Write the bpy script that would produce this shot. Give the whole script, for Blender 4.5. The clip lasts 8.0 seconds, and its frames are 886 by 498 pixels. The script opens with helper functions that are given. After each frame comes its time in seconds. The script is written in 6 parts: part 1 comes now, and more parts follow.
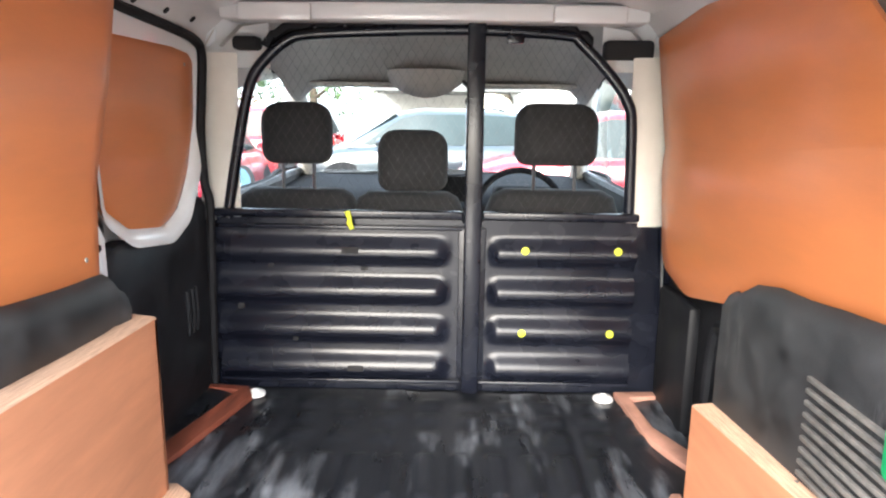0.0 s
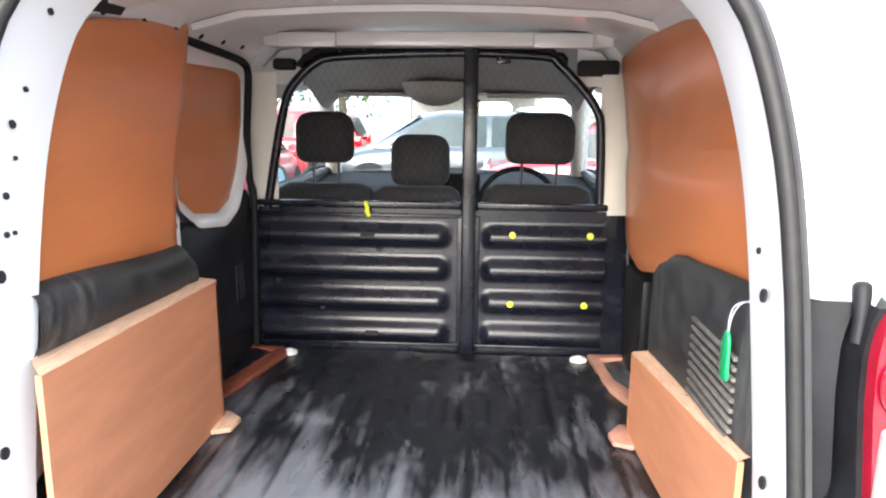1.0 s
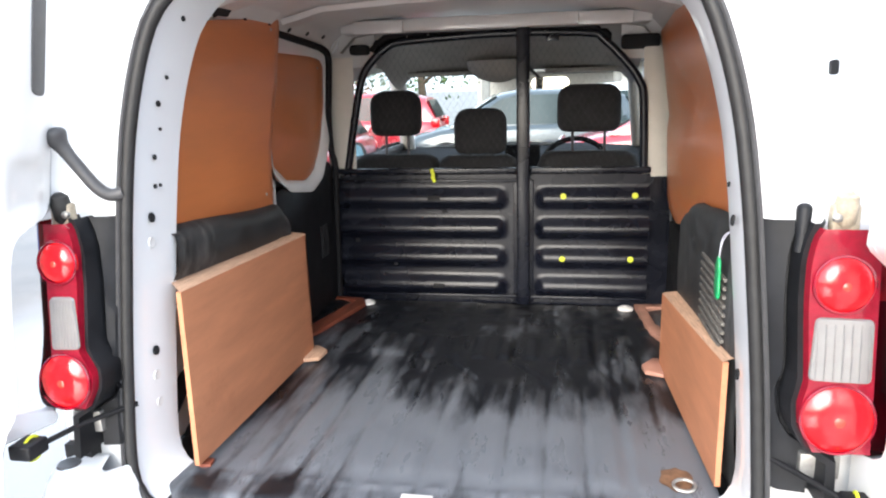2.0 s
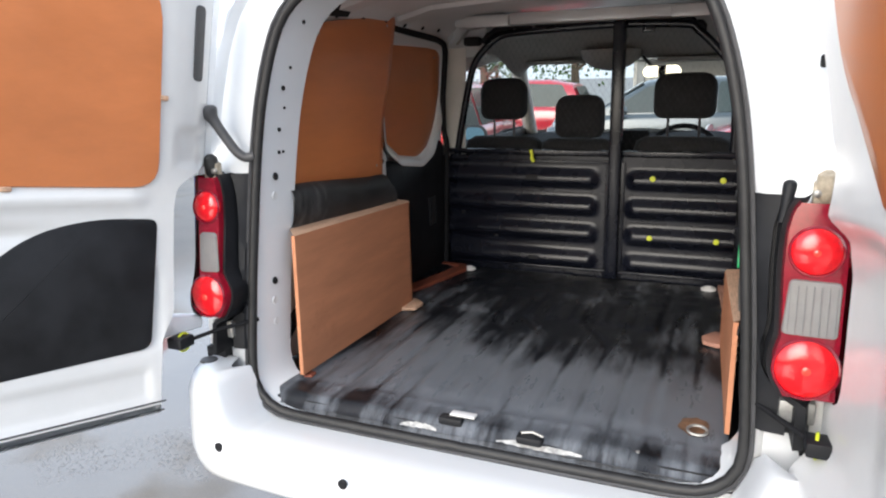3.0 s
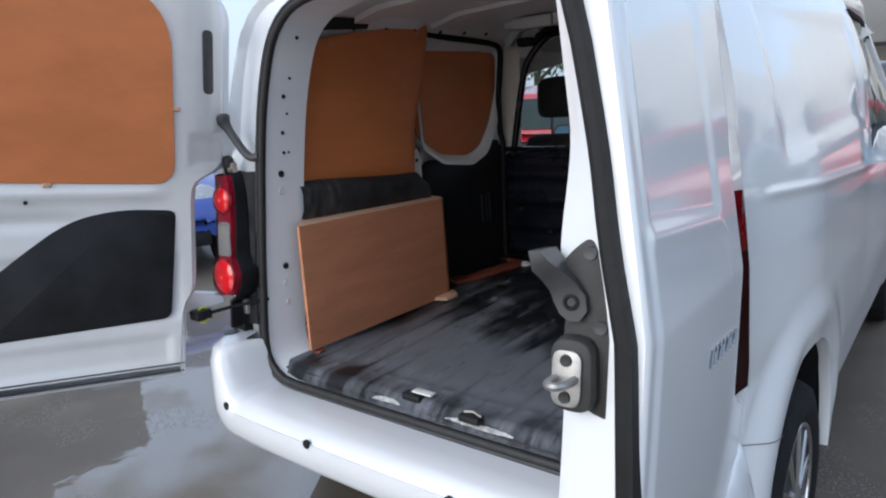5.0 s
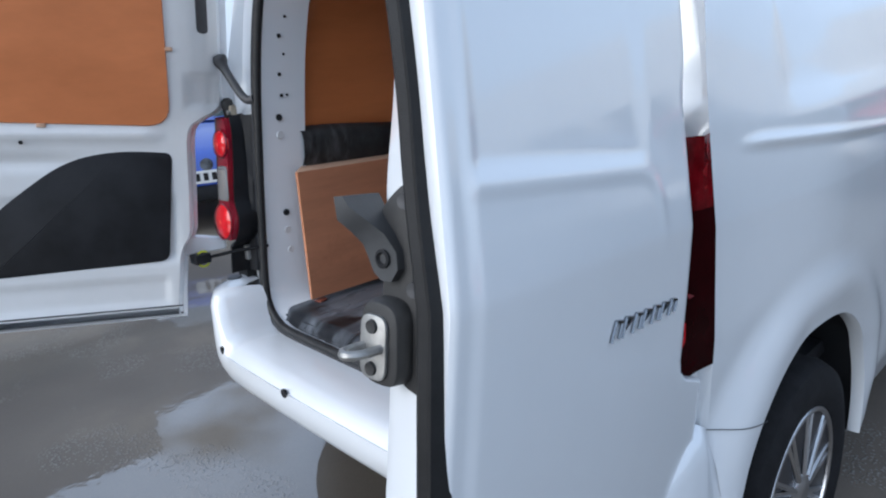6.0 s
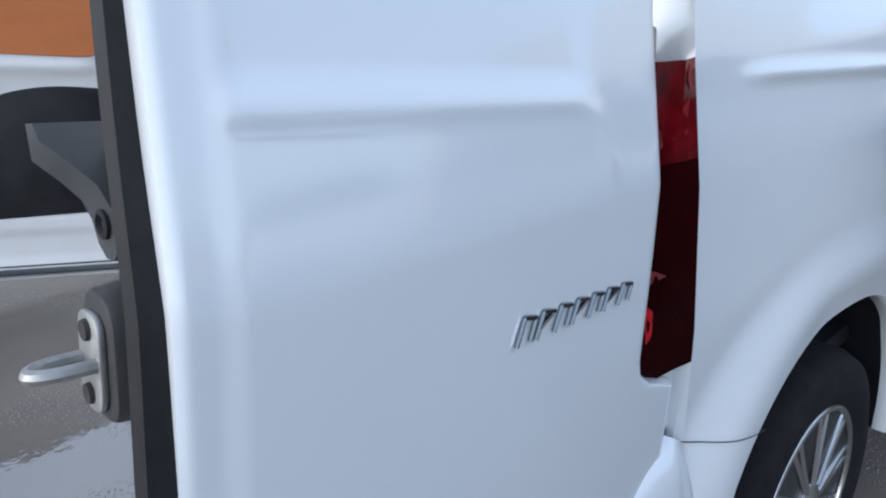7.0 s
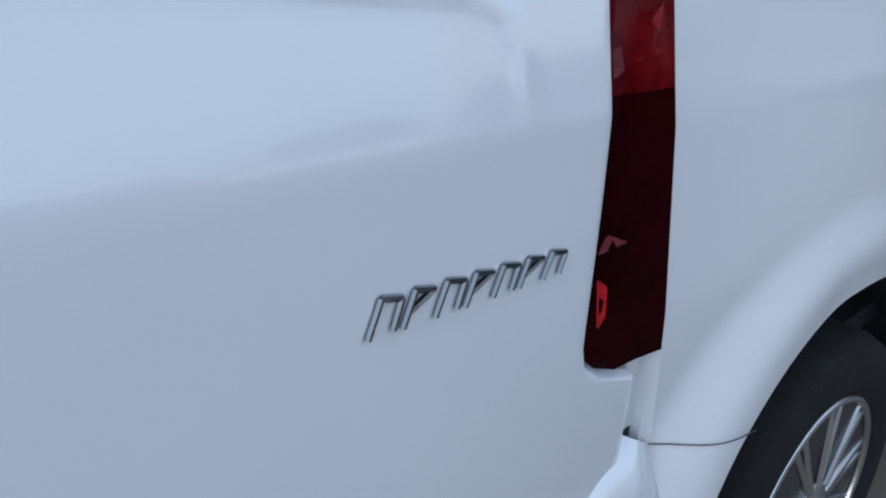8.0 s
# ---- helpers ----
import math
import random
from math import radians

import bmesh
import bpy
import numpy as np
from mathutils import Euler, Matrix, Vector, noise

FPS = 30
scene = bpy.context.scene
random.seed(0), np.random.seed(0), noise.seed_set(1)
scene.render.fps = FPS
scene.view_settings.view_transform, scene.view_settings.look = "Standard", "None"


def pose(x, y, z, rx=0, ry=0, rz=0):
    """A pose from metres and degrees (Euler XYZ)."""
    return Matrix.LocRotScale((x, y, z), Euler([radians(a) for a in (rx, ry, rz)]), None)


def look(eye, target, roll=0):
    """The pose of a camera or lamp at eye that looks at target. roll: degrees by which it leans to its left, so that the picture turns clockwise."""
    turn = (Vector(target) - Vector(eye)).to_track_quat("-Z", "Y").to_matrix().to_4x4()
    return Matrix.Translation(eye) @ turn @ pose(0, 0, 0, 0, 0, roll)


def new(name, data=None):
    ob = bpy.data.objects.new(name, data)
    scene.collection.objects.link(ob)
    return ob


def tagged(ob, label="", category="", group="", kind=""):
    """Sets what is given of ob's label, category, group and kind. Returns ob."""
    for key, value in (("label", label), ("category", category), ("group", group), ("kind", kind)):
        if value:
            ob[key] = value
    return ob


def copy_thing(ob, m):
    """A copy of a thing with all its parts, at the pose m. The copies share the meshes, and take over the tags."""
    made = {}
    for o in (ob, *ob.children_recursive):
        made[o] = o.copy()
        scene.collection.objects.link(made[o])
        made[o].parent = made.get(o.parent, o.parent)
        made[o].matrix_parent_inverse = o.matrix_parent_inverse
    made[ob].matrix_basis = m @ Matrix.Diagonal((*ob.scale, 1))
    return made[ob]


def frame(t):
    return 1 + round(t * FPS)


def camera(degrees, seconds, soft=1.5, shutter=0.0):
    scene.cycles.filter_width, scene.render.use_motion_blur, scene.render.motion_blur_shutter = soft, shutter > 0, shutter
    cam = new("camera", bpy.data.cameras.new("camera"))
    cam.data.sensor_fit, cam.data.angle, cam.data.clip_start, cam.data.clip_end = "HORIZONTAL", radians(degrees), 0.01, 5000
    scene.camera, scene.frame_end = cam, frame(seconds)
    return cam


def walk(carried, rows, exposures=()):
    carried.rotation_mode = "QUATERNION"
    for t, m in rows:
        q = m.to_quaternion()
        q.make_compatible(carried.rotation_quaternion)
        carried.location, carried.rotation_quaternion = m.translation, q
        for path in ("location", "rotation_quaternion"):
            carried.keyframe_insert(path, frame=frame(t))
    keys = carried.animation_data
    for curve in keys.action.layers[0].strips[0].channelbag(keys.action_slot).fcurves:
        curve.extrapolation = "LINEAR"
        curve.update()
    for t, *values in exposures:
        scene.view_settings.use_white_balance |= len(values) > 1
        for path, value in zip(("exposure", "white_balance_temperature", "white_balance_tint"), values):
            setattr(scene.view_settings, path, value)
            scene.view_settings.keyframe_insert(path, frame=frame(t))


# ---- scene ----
cam = camera(66.0, 8.0, soft=2.1)
PATH = [
    (0, (0.059, 0.081, 1.447), (0.034, 2.039, 1.044), 0.8),
    (0.5, (0.118, -0.13, 1.468), (0.056, 1.828, 1.064), 0.6),
    (1, (0.163, -0.35, 1.476), (0.057, 1.606, 1.074), 0.6),
    (1.5, (0.174, -0.541, 1.461), (0.036, 1.411, 1.047), 0.3),
    (2, (0.282, -0.669, 1.455), (-0.062, 1.248, 1.004), -1.6),
    (2.2, (0.356, -0.716, 1.452), (-0.124, 1.171, 0.992), -0.8),
    (3.3, (0.688, -0.973, 1.455), (-0.123, 0.793, 0.983), -2.4),
    (3.5, (0.771, -0.983, 1.455), (-0.083, 0.765, 0.99), -3.0),
    (4, (0.986, -0.973, 1.449), (-0.04, 0.682, 0.993), -3.5),
    (4.5, (1.095, -0.892, 1.43), (-0.034, 0.7, 0.993), -4.6),
    (4.7, (1.137, -0.835, 1.427), (-0.033, 0.726, 0.986), -4.2),
    (5.8, (1.326, -0.506, 1.383), (-0.036, 0.867, 0.871), -4.5),
    (6, (1.351, -0.451, 1.367), (-0.06, 0.851, 0.808), -4.3),
    (6.5, (1.338, -0.289, 1.328), (-0.106, 0.947, 0.705), -4.2),
    (7, (1.287, -0.15, 1.29), (-0.166, 1.043, 0.607), -3.9),
    (7.5, (1.257, -0.04, 1.249), (-0.194, 1.11, 0.492), -3.7),
    (8, (1.236, 0.062, 1.218), (-0.238, 1.147, 0.412), -3.4),
]
walk(cam, [(t, look(eye, target, roll)) for t, eye, target, roll in PATH],
     exposures=[(0.0, 3.35, 6050, 9), (1.0, 2.85, 6050, 9), (1.5, 2.55, 6050, 9), (2.2, 2.08, 6050, 9), (3.3, 1.04, 6100, 9), (4.7, 0.54, 5800, 9), (5.8, 0.50, 5400, 8), (7.0, 0.66, 5450, 8), (8.0, 0.54, 5500, 8)])

# ---- world, sun ----
world = bpy.data.worlds.new("overcast_sky")
world.use_nodes = True
scene.world = world
wn = world.node_tree.nodes
sky = wn.new("ShaderNodeTexSky")
sky.sky_type, sky.sun_disc = "NISHITA", False
sky.sun_elevation, sky.sun_rotation = radians(27), radians(189)
sky.air_density, sky.dust_density, sky.ozone_density = 1.0, 4.0, 1.0
cloud = wn.new("ShaderNodeMixRGB")
cloud.inputs[0].default_value, cloud.inputs[2].default_value = 0.6, (5.1, 5.4, 5.8, 1)
world.node_tree.links.new(sky.outputs[0], cloud.inputs[1])
world.node_tree.links.new(cloud.outputs[0], wn["Background"].inputs[0])
wn["Background"].inputs[1].default_value = 0.15
sun_data = bpy.data.lights.new("sun", "SUN")
sun_data.energy, sun_data.angle, sun_data.color = 0.8, radians(44), (1.0, 0.97, 0.93)
sun = new("sun", sun_data)
sun.matrix_world = look((-1.3, -8, 4.1), (0, 0, 0))


# ---- mesh helpers ----
class Geo:
    """Points and faces of one mesh."""

    def __init__(self):
        self.v, self.f = [], []

    def add(self, pts, faces):
        n = len(self.v)
        self.v += [tuple(p) for p in pts]
        self.f += [tuple(i + n for i in f) for f in faces]
        return self

    def grid(self, rows, closed=False, keep=None):
        """A sheet through rows of equally many points."""
        h, w = len(rows), len(rows[0])
        faces = []
        for i in range(h - 1):
            for j in range(w if closed else w - 1):
                k = (j + 1) % w
                if keep is None or keep(i, j):
                    faces.append((i * w + j, i * w + k, (i + 1) * w + k, (i + 1) * w + j))
        return self.add([p for r in rows for p in r], faces)

    def box(self, x0, x1, y0, y1, z0, z1):
        p = [(x, y, z) for x in (x0, x1) for y in (y0, y1) for z in (z0, z1)]
        return self.add(p, [(0, 1, 3, 2), (4, 6, 7, 5), (0, 4, 5, 1), (2, 3, 7, 6), (0, 2, 6, 4), (1, 5, 7, 3)])

    def prism(self, loop_a, loop_b):
        """Two like loops joined, with both ends closed."""
        n = len(loop_a)
        faces = [(i, (i + 1) % n, n + (i + 1) % n, n + i) for i in range(n)]
        return self.add(list(loop_a) + list(loop_b), faces + [tuple(range(n - 1, -1, -1)), tuple(range(n, 2 * n))])

    def tube(self, path, r, sides=8, closed=False, flat=1.0, cap=True):
        pts = [Vector(p) for p in path]
        n = len(pts)
        rows, up = [], None
        for i, p in enumerate(pts):
            a = pts[(i - 1) % n] if closed or i else p
            b = pts[(i + 1) % n] if closed or i < n - 1 else p
            d = (b - a).normalized()
            if up is None:
                up = d.orthogonal().normalized()
            up = (up - d * up.dot(d)).normalized()
            side = d.cross(up)
            rr = r[i] if isinstance(r, (list, tuple)) else r
            rows.append([p + up * (rr * math.cos(t)) + side * (rr * flat * math.sin(t)) for t in (2 * math.pi * k / sides for k in range(sides))])
        if closed:
            rows.append(rows[0])
        base = len(self.v)
        self.grid(rows, closed=True)
        if cap and not closed:
            self.f.append(tuple(base + k for k in range(sides - 1, -1, -1)))
            self.f.append(tuple(base + (n - 1) * sides + k for k in range(sides)))
        return self

    def lathe(self, centre, axis, prof, sides=24):
        """A turned body: prof holds (distance along axis, radius)."""
        ax = Vector(axis).normalized()
        u = ax.orthogonal().normalized()
        w = ax.cross(u)
        c = Vector(centre)
        rows = [[c + ax * d + (u * math.cos(t) + w * math.sin(t)) * max(r, 1e-4) for t in (2 * math.pi * k / sides for k in range(sides))] for d, r in prof]
        base = len(self.v)
        self.grid(rows, closed=True)
        self.f.append(tuple(base + k for k in range(sides - 1, -1, -1)))
        self.f.append(tuple(base + (len(prof) - 1) * sides + k for k in range(sides)))
        return self

    def moved(self, m):
        self.v = [tuple(m @ Vector(p)) for p in self.v]
        return self


def part(name, geo, material, parent=None, label="", bevel=0.0, angle=38, segments=2):
    """One mesh object, under a thing or a part."""
    mesh = bpy.data.meshes.new(name)
    mesh.from_pydata(geo.v, [], geo.f)
    bm = bmesh.new()
    bm.from_mesh(mesh)
    bmesh.ops.remove_doubles(bm, verts=bm.verts, dist=1e-5)
    bmesh.ops.recalc_face_normals(bm, faces=bm.faces)
    if bevel:
        sharp = [e for e in bm.edges if len(e.link_faces) == 2 and e.calc_face_angle(0) > radians(35)]
        bmesh.ops.bevel(bm, geom=sharp, offset=bevel, segments=segments, profile=0.5, affect="EDGES", clamp_overlap=True)
    for f in bm.faces:
        f.smooth = True
    for e in bm.edges:
        e.smooth = len(e.link_faces) == 2 and e.calc_face_angle(0) < radians(angle)
    bm.to_mesh(mesh)
    bm.free()
    mesh.materials.append(material)
    ob = new(name, mesh)
    if parent is not None:
        ob.parent = parent
    return tagged(ob, label) if label else ob


def thing(name, label, category, group="", kind=""):
    return tagged(new(name), label, category, group, kind)


def solo(name, geo, material, label, category, bevel=0.0, group="", kind="", angle=38):
    return tagged(part(name, geo, material, None, "", bevel, angle), label, category, group, kind)


def smooth(a, b, x):
    t = min(max((x - a) / (b - a), 0.0), 1.0)
    return t * t * (3 - 2 * t)


def lerp(table, x):
    xs, ys = zip(*table)
    return float(np.interp(x, xs, ys))


def spline(pts, n=6, closed=False):
    """Catmull-Rom through points."""
    p = [Vector(q) for q in pts]
    m, out = len(p), []
    for i in range(m if closed else m - 1):
        a, b, c, d = (p[(i - 1) % m], p[i % m], p[(i + 1) % m], p[(i + 2) % m]) if closed else (p[max(i - 1, 0)], p[i], p[i + 1], p[min(i + 2, m - 1)])
        for k in range(n):
            t = k / n
            out.append(0.5 * ((2 * b) + (c - a) * t + (2 * a - 5 * b + 4 * c - d) * t * t + (3 * b - a - 3 * c + d) * t ** 3))
    if not closed:
        out.append(p[-1])
    return out


def rounded(pts, r, n=5):
    """A flat closed outline with its corners rounded; r may differ by corner."""
    out, m = [], len(pts)
    for i in range(m):
        a, b, c = (Vector(pts[(i + k) % m]).to_2d() for k in (-1, 0, 1))
        rr = r[i] if isinstance(r, (list, tuple)) else r
        ra, rc = min(rr, (a - b).length * 0.48), min(rr, (c - b).length * 0.48)
        p, q = b + (a - b).normalized() * ra, b + (c - b).normalized() * rc
        for k in range(n + 1):
            t = k / n
            out.append((1 - t) ** 2 * p + 2 * t * (1 - t) * b + t * t * q)
    return [tuple(v) for v in out]


def scaled(loop, k):
    cx, cy = sum(p[0] for p in loop) / len(loop), sum(p[1] for p in loop) / len(loop)
    return [(cx + (p[0] - cx) * k, cy + (p[1] - cy) * k) for p in loop]


def inset(loop, d):
    """An outline drawn in by d."""
    n, out = len(loop), []
    area = sum(loop[i][0] * loop[(i + 1) % n][1] - loop[(i + 1) % n][0] * loop[i][1] for i in range(n))
    s = 1 if area > 0 else -1
    for i in range(n):
        a, c = Vector(loop[i - 1]), Vector(loop[(i + 1) % n])
        t = (c - a)
        t = t.normalized() if t.length > 1e-9 else Vector((1, 0))
        out.append((loop[i][0] - t.y * d * s, loop[i][1] + t.x * d * s))
    return out


# ---- materials ----
def material(name, base, rough=0.5, metal=0.0, vary=0.0, scale=8.0, grain=0.0, grain_scale=200.0, coat=0.0, stretch=(1, 1, 1), rough_vary=0.0, second=None, spec=0.5, detail=6.0, coat_rough=0.11, coat_ior=1.65):
    """A surface with variation at two scales: broad tone (vary, scale) and fine relief (grain)."""
    m = bpy.data.materials.new(name)
    m.use_nodes = True
    nt = m.node_tree
    b = nt.nodes["Principled BSDF"]
    b.inputs["Base Color"].default_value = (*base, 1)
    b.inputs["Roughness"].default_value = rough
    b.inputs["Metallic"].default_value = metal
    b.inputs["Specular IOR Level"].default_value = spec
    if coat:
        b.inputs["Coat Weight"].default_value = coat
        b.inputs["Coat Roughness"].default_value, b.inputs["Coat IOR"].default_value = coat_rough, coat_ior
    tc = nt.nodes.new("ShaderNodeTexCoord")
    mp = nt.nodes.new("ShaderNodeMapping")
    mp.inputs["Scale"].default_value = stretch
    nt.links.new(tc.outputs["Object"], mp.inputs[0])
    if vary or rough_vary:
        n = nt.nodes.new("ShaderNodeTexNoise")
        n.inputs["Scale"].default_value, n.inputs["Detail"].default_value = scale, detail
        n.inputs["Roughness"].default_value = 0.62
        nt.links.new(mp.outputs[0], n.inputs["Vector"])
        if vary:
            r = nt.nodes.new("ShaderNodeValToRGB")
            r.color_ramp.elements[0].position, r.color_ramp.elements[1].position = 0.32, 0.68
            lo = [c * (1 - vary) for c in base]
            hi = second or [min(c * (1 + vary), 0.95) for c in base]
            r.color_ramp.elements[0].color, r.color_ramp.elements[1].color = (*lo, 1), (*hi, 1)
            nt.links.new(n.outputs[0], r.inputs[0])
            nt.links.new(r.outputs[0], b.inputs["Base Color"])
        if rough_vary:
            q = nt.nodes.new("ShaderNodeMapRange")
            q.inputs[1].default_value, q.inputs[2].default_value = 0.3, 0.7
            q.inputs[3].default_value, q.inputs[4].default_value = max(rough - rough_vary, 0.02), min(rough + rough_vary, 1)
            nt.links.new(n.outputs[0], q.inputs[0])
            nt.links.new(q.outputs[0], b.inputs["Roughness"])
    if grain:
        g = nt.nodes.new("ShaderNodeTexNoise")
        g.inputs["Scale"].default_value, g.inputs["Detail"].default_value = grain_scale, 3
        nt.links.new(mp.outputs[0], g.inputs["Vector"])
        bp = nt.nodes.new("ShaderNodeBump")
        bp.inputs["Strength"].default_value, bp.inputs["Distance"].default_value = grain, 0.002
        nt.links.new(g.outputs[0], bp.inputs["Height"])
        nt.links.new(bp.outputs[0], b.inputs["Normal"])
    return m


def glass(name, tint, gloss=0.0, rough=0.0):
    """A thin pane: clear, with reflections that grow towards grazing angles."""
    m = bpy.data.materials.new(name)
    m.use_nodes = True
    nt = m.node_tree
    nt.nodes.remove(nt.nodes["Principled BSDF"])
    a, g = nt.nodes.new("ShaderNodeBsdfTransparent"), nt.nodes.new("ShaderNodeBsdfGlossy")
    a.inputs[0].default_value, g.inputs["Roughness"].default_value = (*tint, 1), rough
    f, mix, power = nt.nodes.new("ShaderNodeLayerWeight"), nt.nodes.new("ShaderNodeMixShader"), nt.nodes.new("ShaderNodeMath")
    f.inputs[0].default_value = 0.5
    power.operation, power.inputs[1].default_value = "POWER", 4.0 - gloss
    nt.links.new(f.outputs["Facing"], power.inputs[0])
    nt.links.new(power.outputs[0], mix.inputs[0])
    nt.links.new(a.outputs[0], mix.inputs[1])
    nt.links.new(g.outputs[0], mix.inputs[2])
    nt.links.new(mix.outputs[0], nt.nodes["Material Output"].inputs[0])
    return m


WHITE = material("white_paint", (0.80, 0.82, 0.84), 0.42, vary=0.025, scale=2.5, coat=1.0, coat_rough=0.09, coat_ior=1.88, grain=0.012, grain_scale=420)
INNER = material("inner_white_paint", (0.72, 0.72, 0.71), 0.42, vary=0.04, scale=5, coat=0.4, grain=0.03, grain_scale=300)
CREAM = material("pillar_trim", (0.60, 0.57, 0.51), 0.6, vary=0.06, scale=7, grain=0.15, grain_scale=600)
HEADLINER = material("headliner_cloth", (0.46, 0.44, 0.41), 0.9, vary=0.08, scale=6, grain=0.3, grain_scale=900)
PLASTIC = material("black_trim_plastic", (0.0085, 0.009, 0.011), 0.55, vary=0.35, scale=9, grain=0.25, grain_scale=700, rough_vary=0.1, second=(0.017, 0.018, 0.021), spec=0.3)
DUSTY = material("scuffed_trim_plastic", (0.027, 0.028, 0.030), 0.55, vary=0.5, scale=12, grain=0.35, grain_scale=500, rough_vary=0.12, second=(0.05, 0.051, 0.052), spec=0.4)
EDGESEAL = material("edge_seal_rubber", (0.015, 0.0148, 0.0150), 0.6, vary=0.25, scale=30, grain=0.2, grain_scale=500, spec=0.3)
FRAMESEAL = material("frame_seal_rubber", (0.017, 0.017, 0.0175), 0.5, vary=0.25, scale=30, grain=0.15, grain_scale=500, spec=0.45)
RUBBER = material("seal_rubber", (0.010, 0.010, 0.0115), 0.65, vary=0.3, scale=30, grain=0.2, grain_scale=500, spec=0.2)
CABMIRROR = material("cab_mirror_glass", (0.70, 0.76, 0.72), 0.04, metal=1.0)
SLAT = material("dusty_louvre", (0.15, 0.14, 0.125), 0.6, vary=0.25, scale=30, grain=0.2, grain_scale=300)
LATCH = material("latch_housing", (0.036, 0.035, 0.034), 0.55, vary=0.2, scale=20, grain=0.2, grain_scale=400, spec=0.35)
LEVER = material("lever_plastic", (0.044, 0.045, 0.047), 0.45, vary=0.15, scale=20, grain=0.1, grain_scale=400)
GREYRUB = material("edge_rubber", (0.05, 0.05, 0.053), 0.5, vary=0.2, scale=20, grain=0.15, grain_scale=400)
METALBLK = material("bulkhead_paint", (0.0046, 0.0055, 0.0105), 0.26, vary=0.2, scale=4, coat=0.0, spec=0.30, second=(0.0095, 0.0112, 0.0180), rough_vary=0.06, detail=3.0)
PLY = material("lining_plywood", (0.57, 0.190, 0.062), 0.36, vary=0.10, scale=2.4, grain=0.06, grain_scale=90, stretch=(4, 0.9, 4), rough_vary=0.06, coat=0.12)
RAWPLY = material("raw_plywood", (0.52, 0.225, 0.115), 0.6, vary=0.12, scale=4.0, grain=0.12, grain_scale=120, stretch=(5, 0.8, 5))
PLYEDGE = material("plywood_edge", (0.56, 0.36, 0.24), 0.75, vary=0.25, scale=60, grain=0.3, grain_scale=200, stretch=(6, 0.3, 1))
REDWOOD = material("stained_batten", (0.20, 0.055, 0.03), 0.6, vary=0.25, scale=8, grain=0.2, grain_scale=120, stretch=(3, 0.6, 1))
PINKWOOD = material("pale_batten", (0.42, 0.22, 0.16), 0.65, vary=0.2, scale=10, grain=0.2, grain_scale=120)
MAT = material("load_floor_mat", (0.0095, 0.0108, 0.0140), 0.33, vary=0.3, scale=5, grain=0.35, grain_scale=240, stretch=(3.2, 0.8, 1), rough_vary=0.1, spec=0.5)
ALLOY = material("alloy_rim", (0.55, 0.56, 0.58), 0.28, metal=1.0, vary=0.1, scale=12, grain=0.03)
DARKMETAL = material("dark_wheel_paint", (0.05, 0.05, 0.055), 0.35, metal=0.4, vary=0.1, scale=20)
STEEL = material("zinc_steel", (0.38, 0.375, 0.36), 0.5, metal=0.85, vary=0.2, scale=60, grain=0.1)
CHROME = material("chrome_badge", (0.26, 0.27, 0.29), 0.16, metal=1.0, vary=0.05, scale=30)
TYRE = material("tyre_rubber", (0.013, 0.013, 0.0145), 0.75, vary=0.3, scale=30, grain=0.3, grain_scale=300, spec=0.2)
REDLENS = material("red_lens", (0.55, 0.004, 0.010), 0.14, coat=0.25, vary=0.3, scale=60, spec=0.7)
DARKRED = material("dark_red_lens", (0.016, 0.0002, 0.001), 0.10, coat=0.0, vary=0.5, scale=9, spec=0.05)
CRIMSON = material("crimson_lens", (0.22, 0.003, 0.016), 0.14, coat=0.4, vary=0.2, scale=40)
PRIMER = material("hinge_primer", (0.42, 0.36, 0.27), 0.6, vary=0.3, scale=60, grain=0.2, grain_scale=300)
SKYRED = material("sky_tinted_red_lens", (0.10, 0.002, 0.004), 0.10, vary=0.6, scale=22, spec=0.15)
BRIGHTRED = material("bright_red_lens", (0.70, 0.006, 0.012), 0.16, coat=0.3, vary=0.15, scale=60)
# tail lamp highlights, put into the colour of small shapes
LENSGLINT = material("lens_glint_red", (0.85, 0.05, 0.03), 0.2, coat=0.3, vary=0.15, scale=90)
FACETGLINT = material("red_facet_glint", (0.24, 0.003, 0.006), 0.2, vary=0.4, scale=70)
REDGLINT = material("lit_facet_glint", (0.42, 0.004, 0.010), 0.2, vary=0.4, scale=50)
PINKGLINT = material("pale_facet_glint", (0.16, 0.02, 0.025), 0.25, vary=0.3, scale=60)
CLEARLENS = material("clear_lens", (0.27, 0.265, 0.26), 0.22, coat=0.8, vary=0.12, scale=9, metal=0.3)
YELLOW = material("yellow_marker", (0.62, 0.68, 0.03), 0.5, vary=0.08, scale=60)
GREEN = material("green_tag", (0.02, 0.42, 0.14), 0.35, vary=0.15, scale=60, coat=0.4)
CHIPPED = material("chipped_paint", (0.42, 0.42, 0.41), 0.7, vary=0.5, scale=60, grain=0.2, grain_scale=300)
RUST = material("rust_stain", (0.16, 0.085, 0.045), 0.8, vary=0.5, scale=40, grain=0.3, grain_scale=200)
STRING = material("tag_string", (0.6, 0.6, 0.68), 0.8, vary=0.1, scale=80)
CLOTH = material("seat_cloth", (0.010, 0.0105, 0.012), 0.9, vary=0.3, scale=30, grain=0.5, grain_scale=600)
DASH = material("dashboard_plastic", (0.008, 0.0085, 0.010), 0.85, spec=0.1, vary=0.15, scale=15, grain=0.3, grain_scale=400)
WIRE = material("guard_wire", (0.035, 0.035, 0.035), 0.5, metal=0.3, vary=0.2, scale=40)
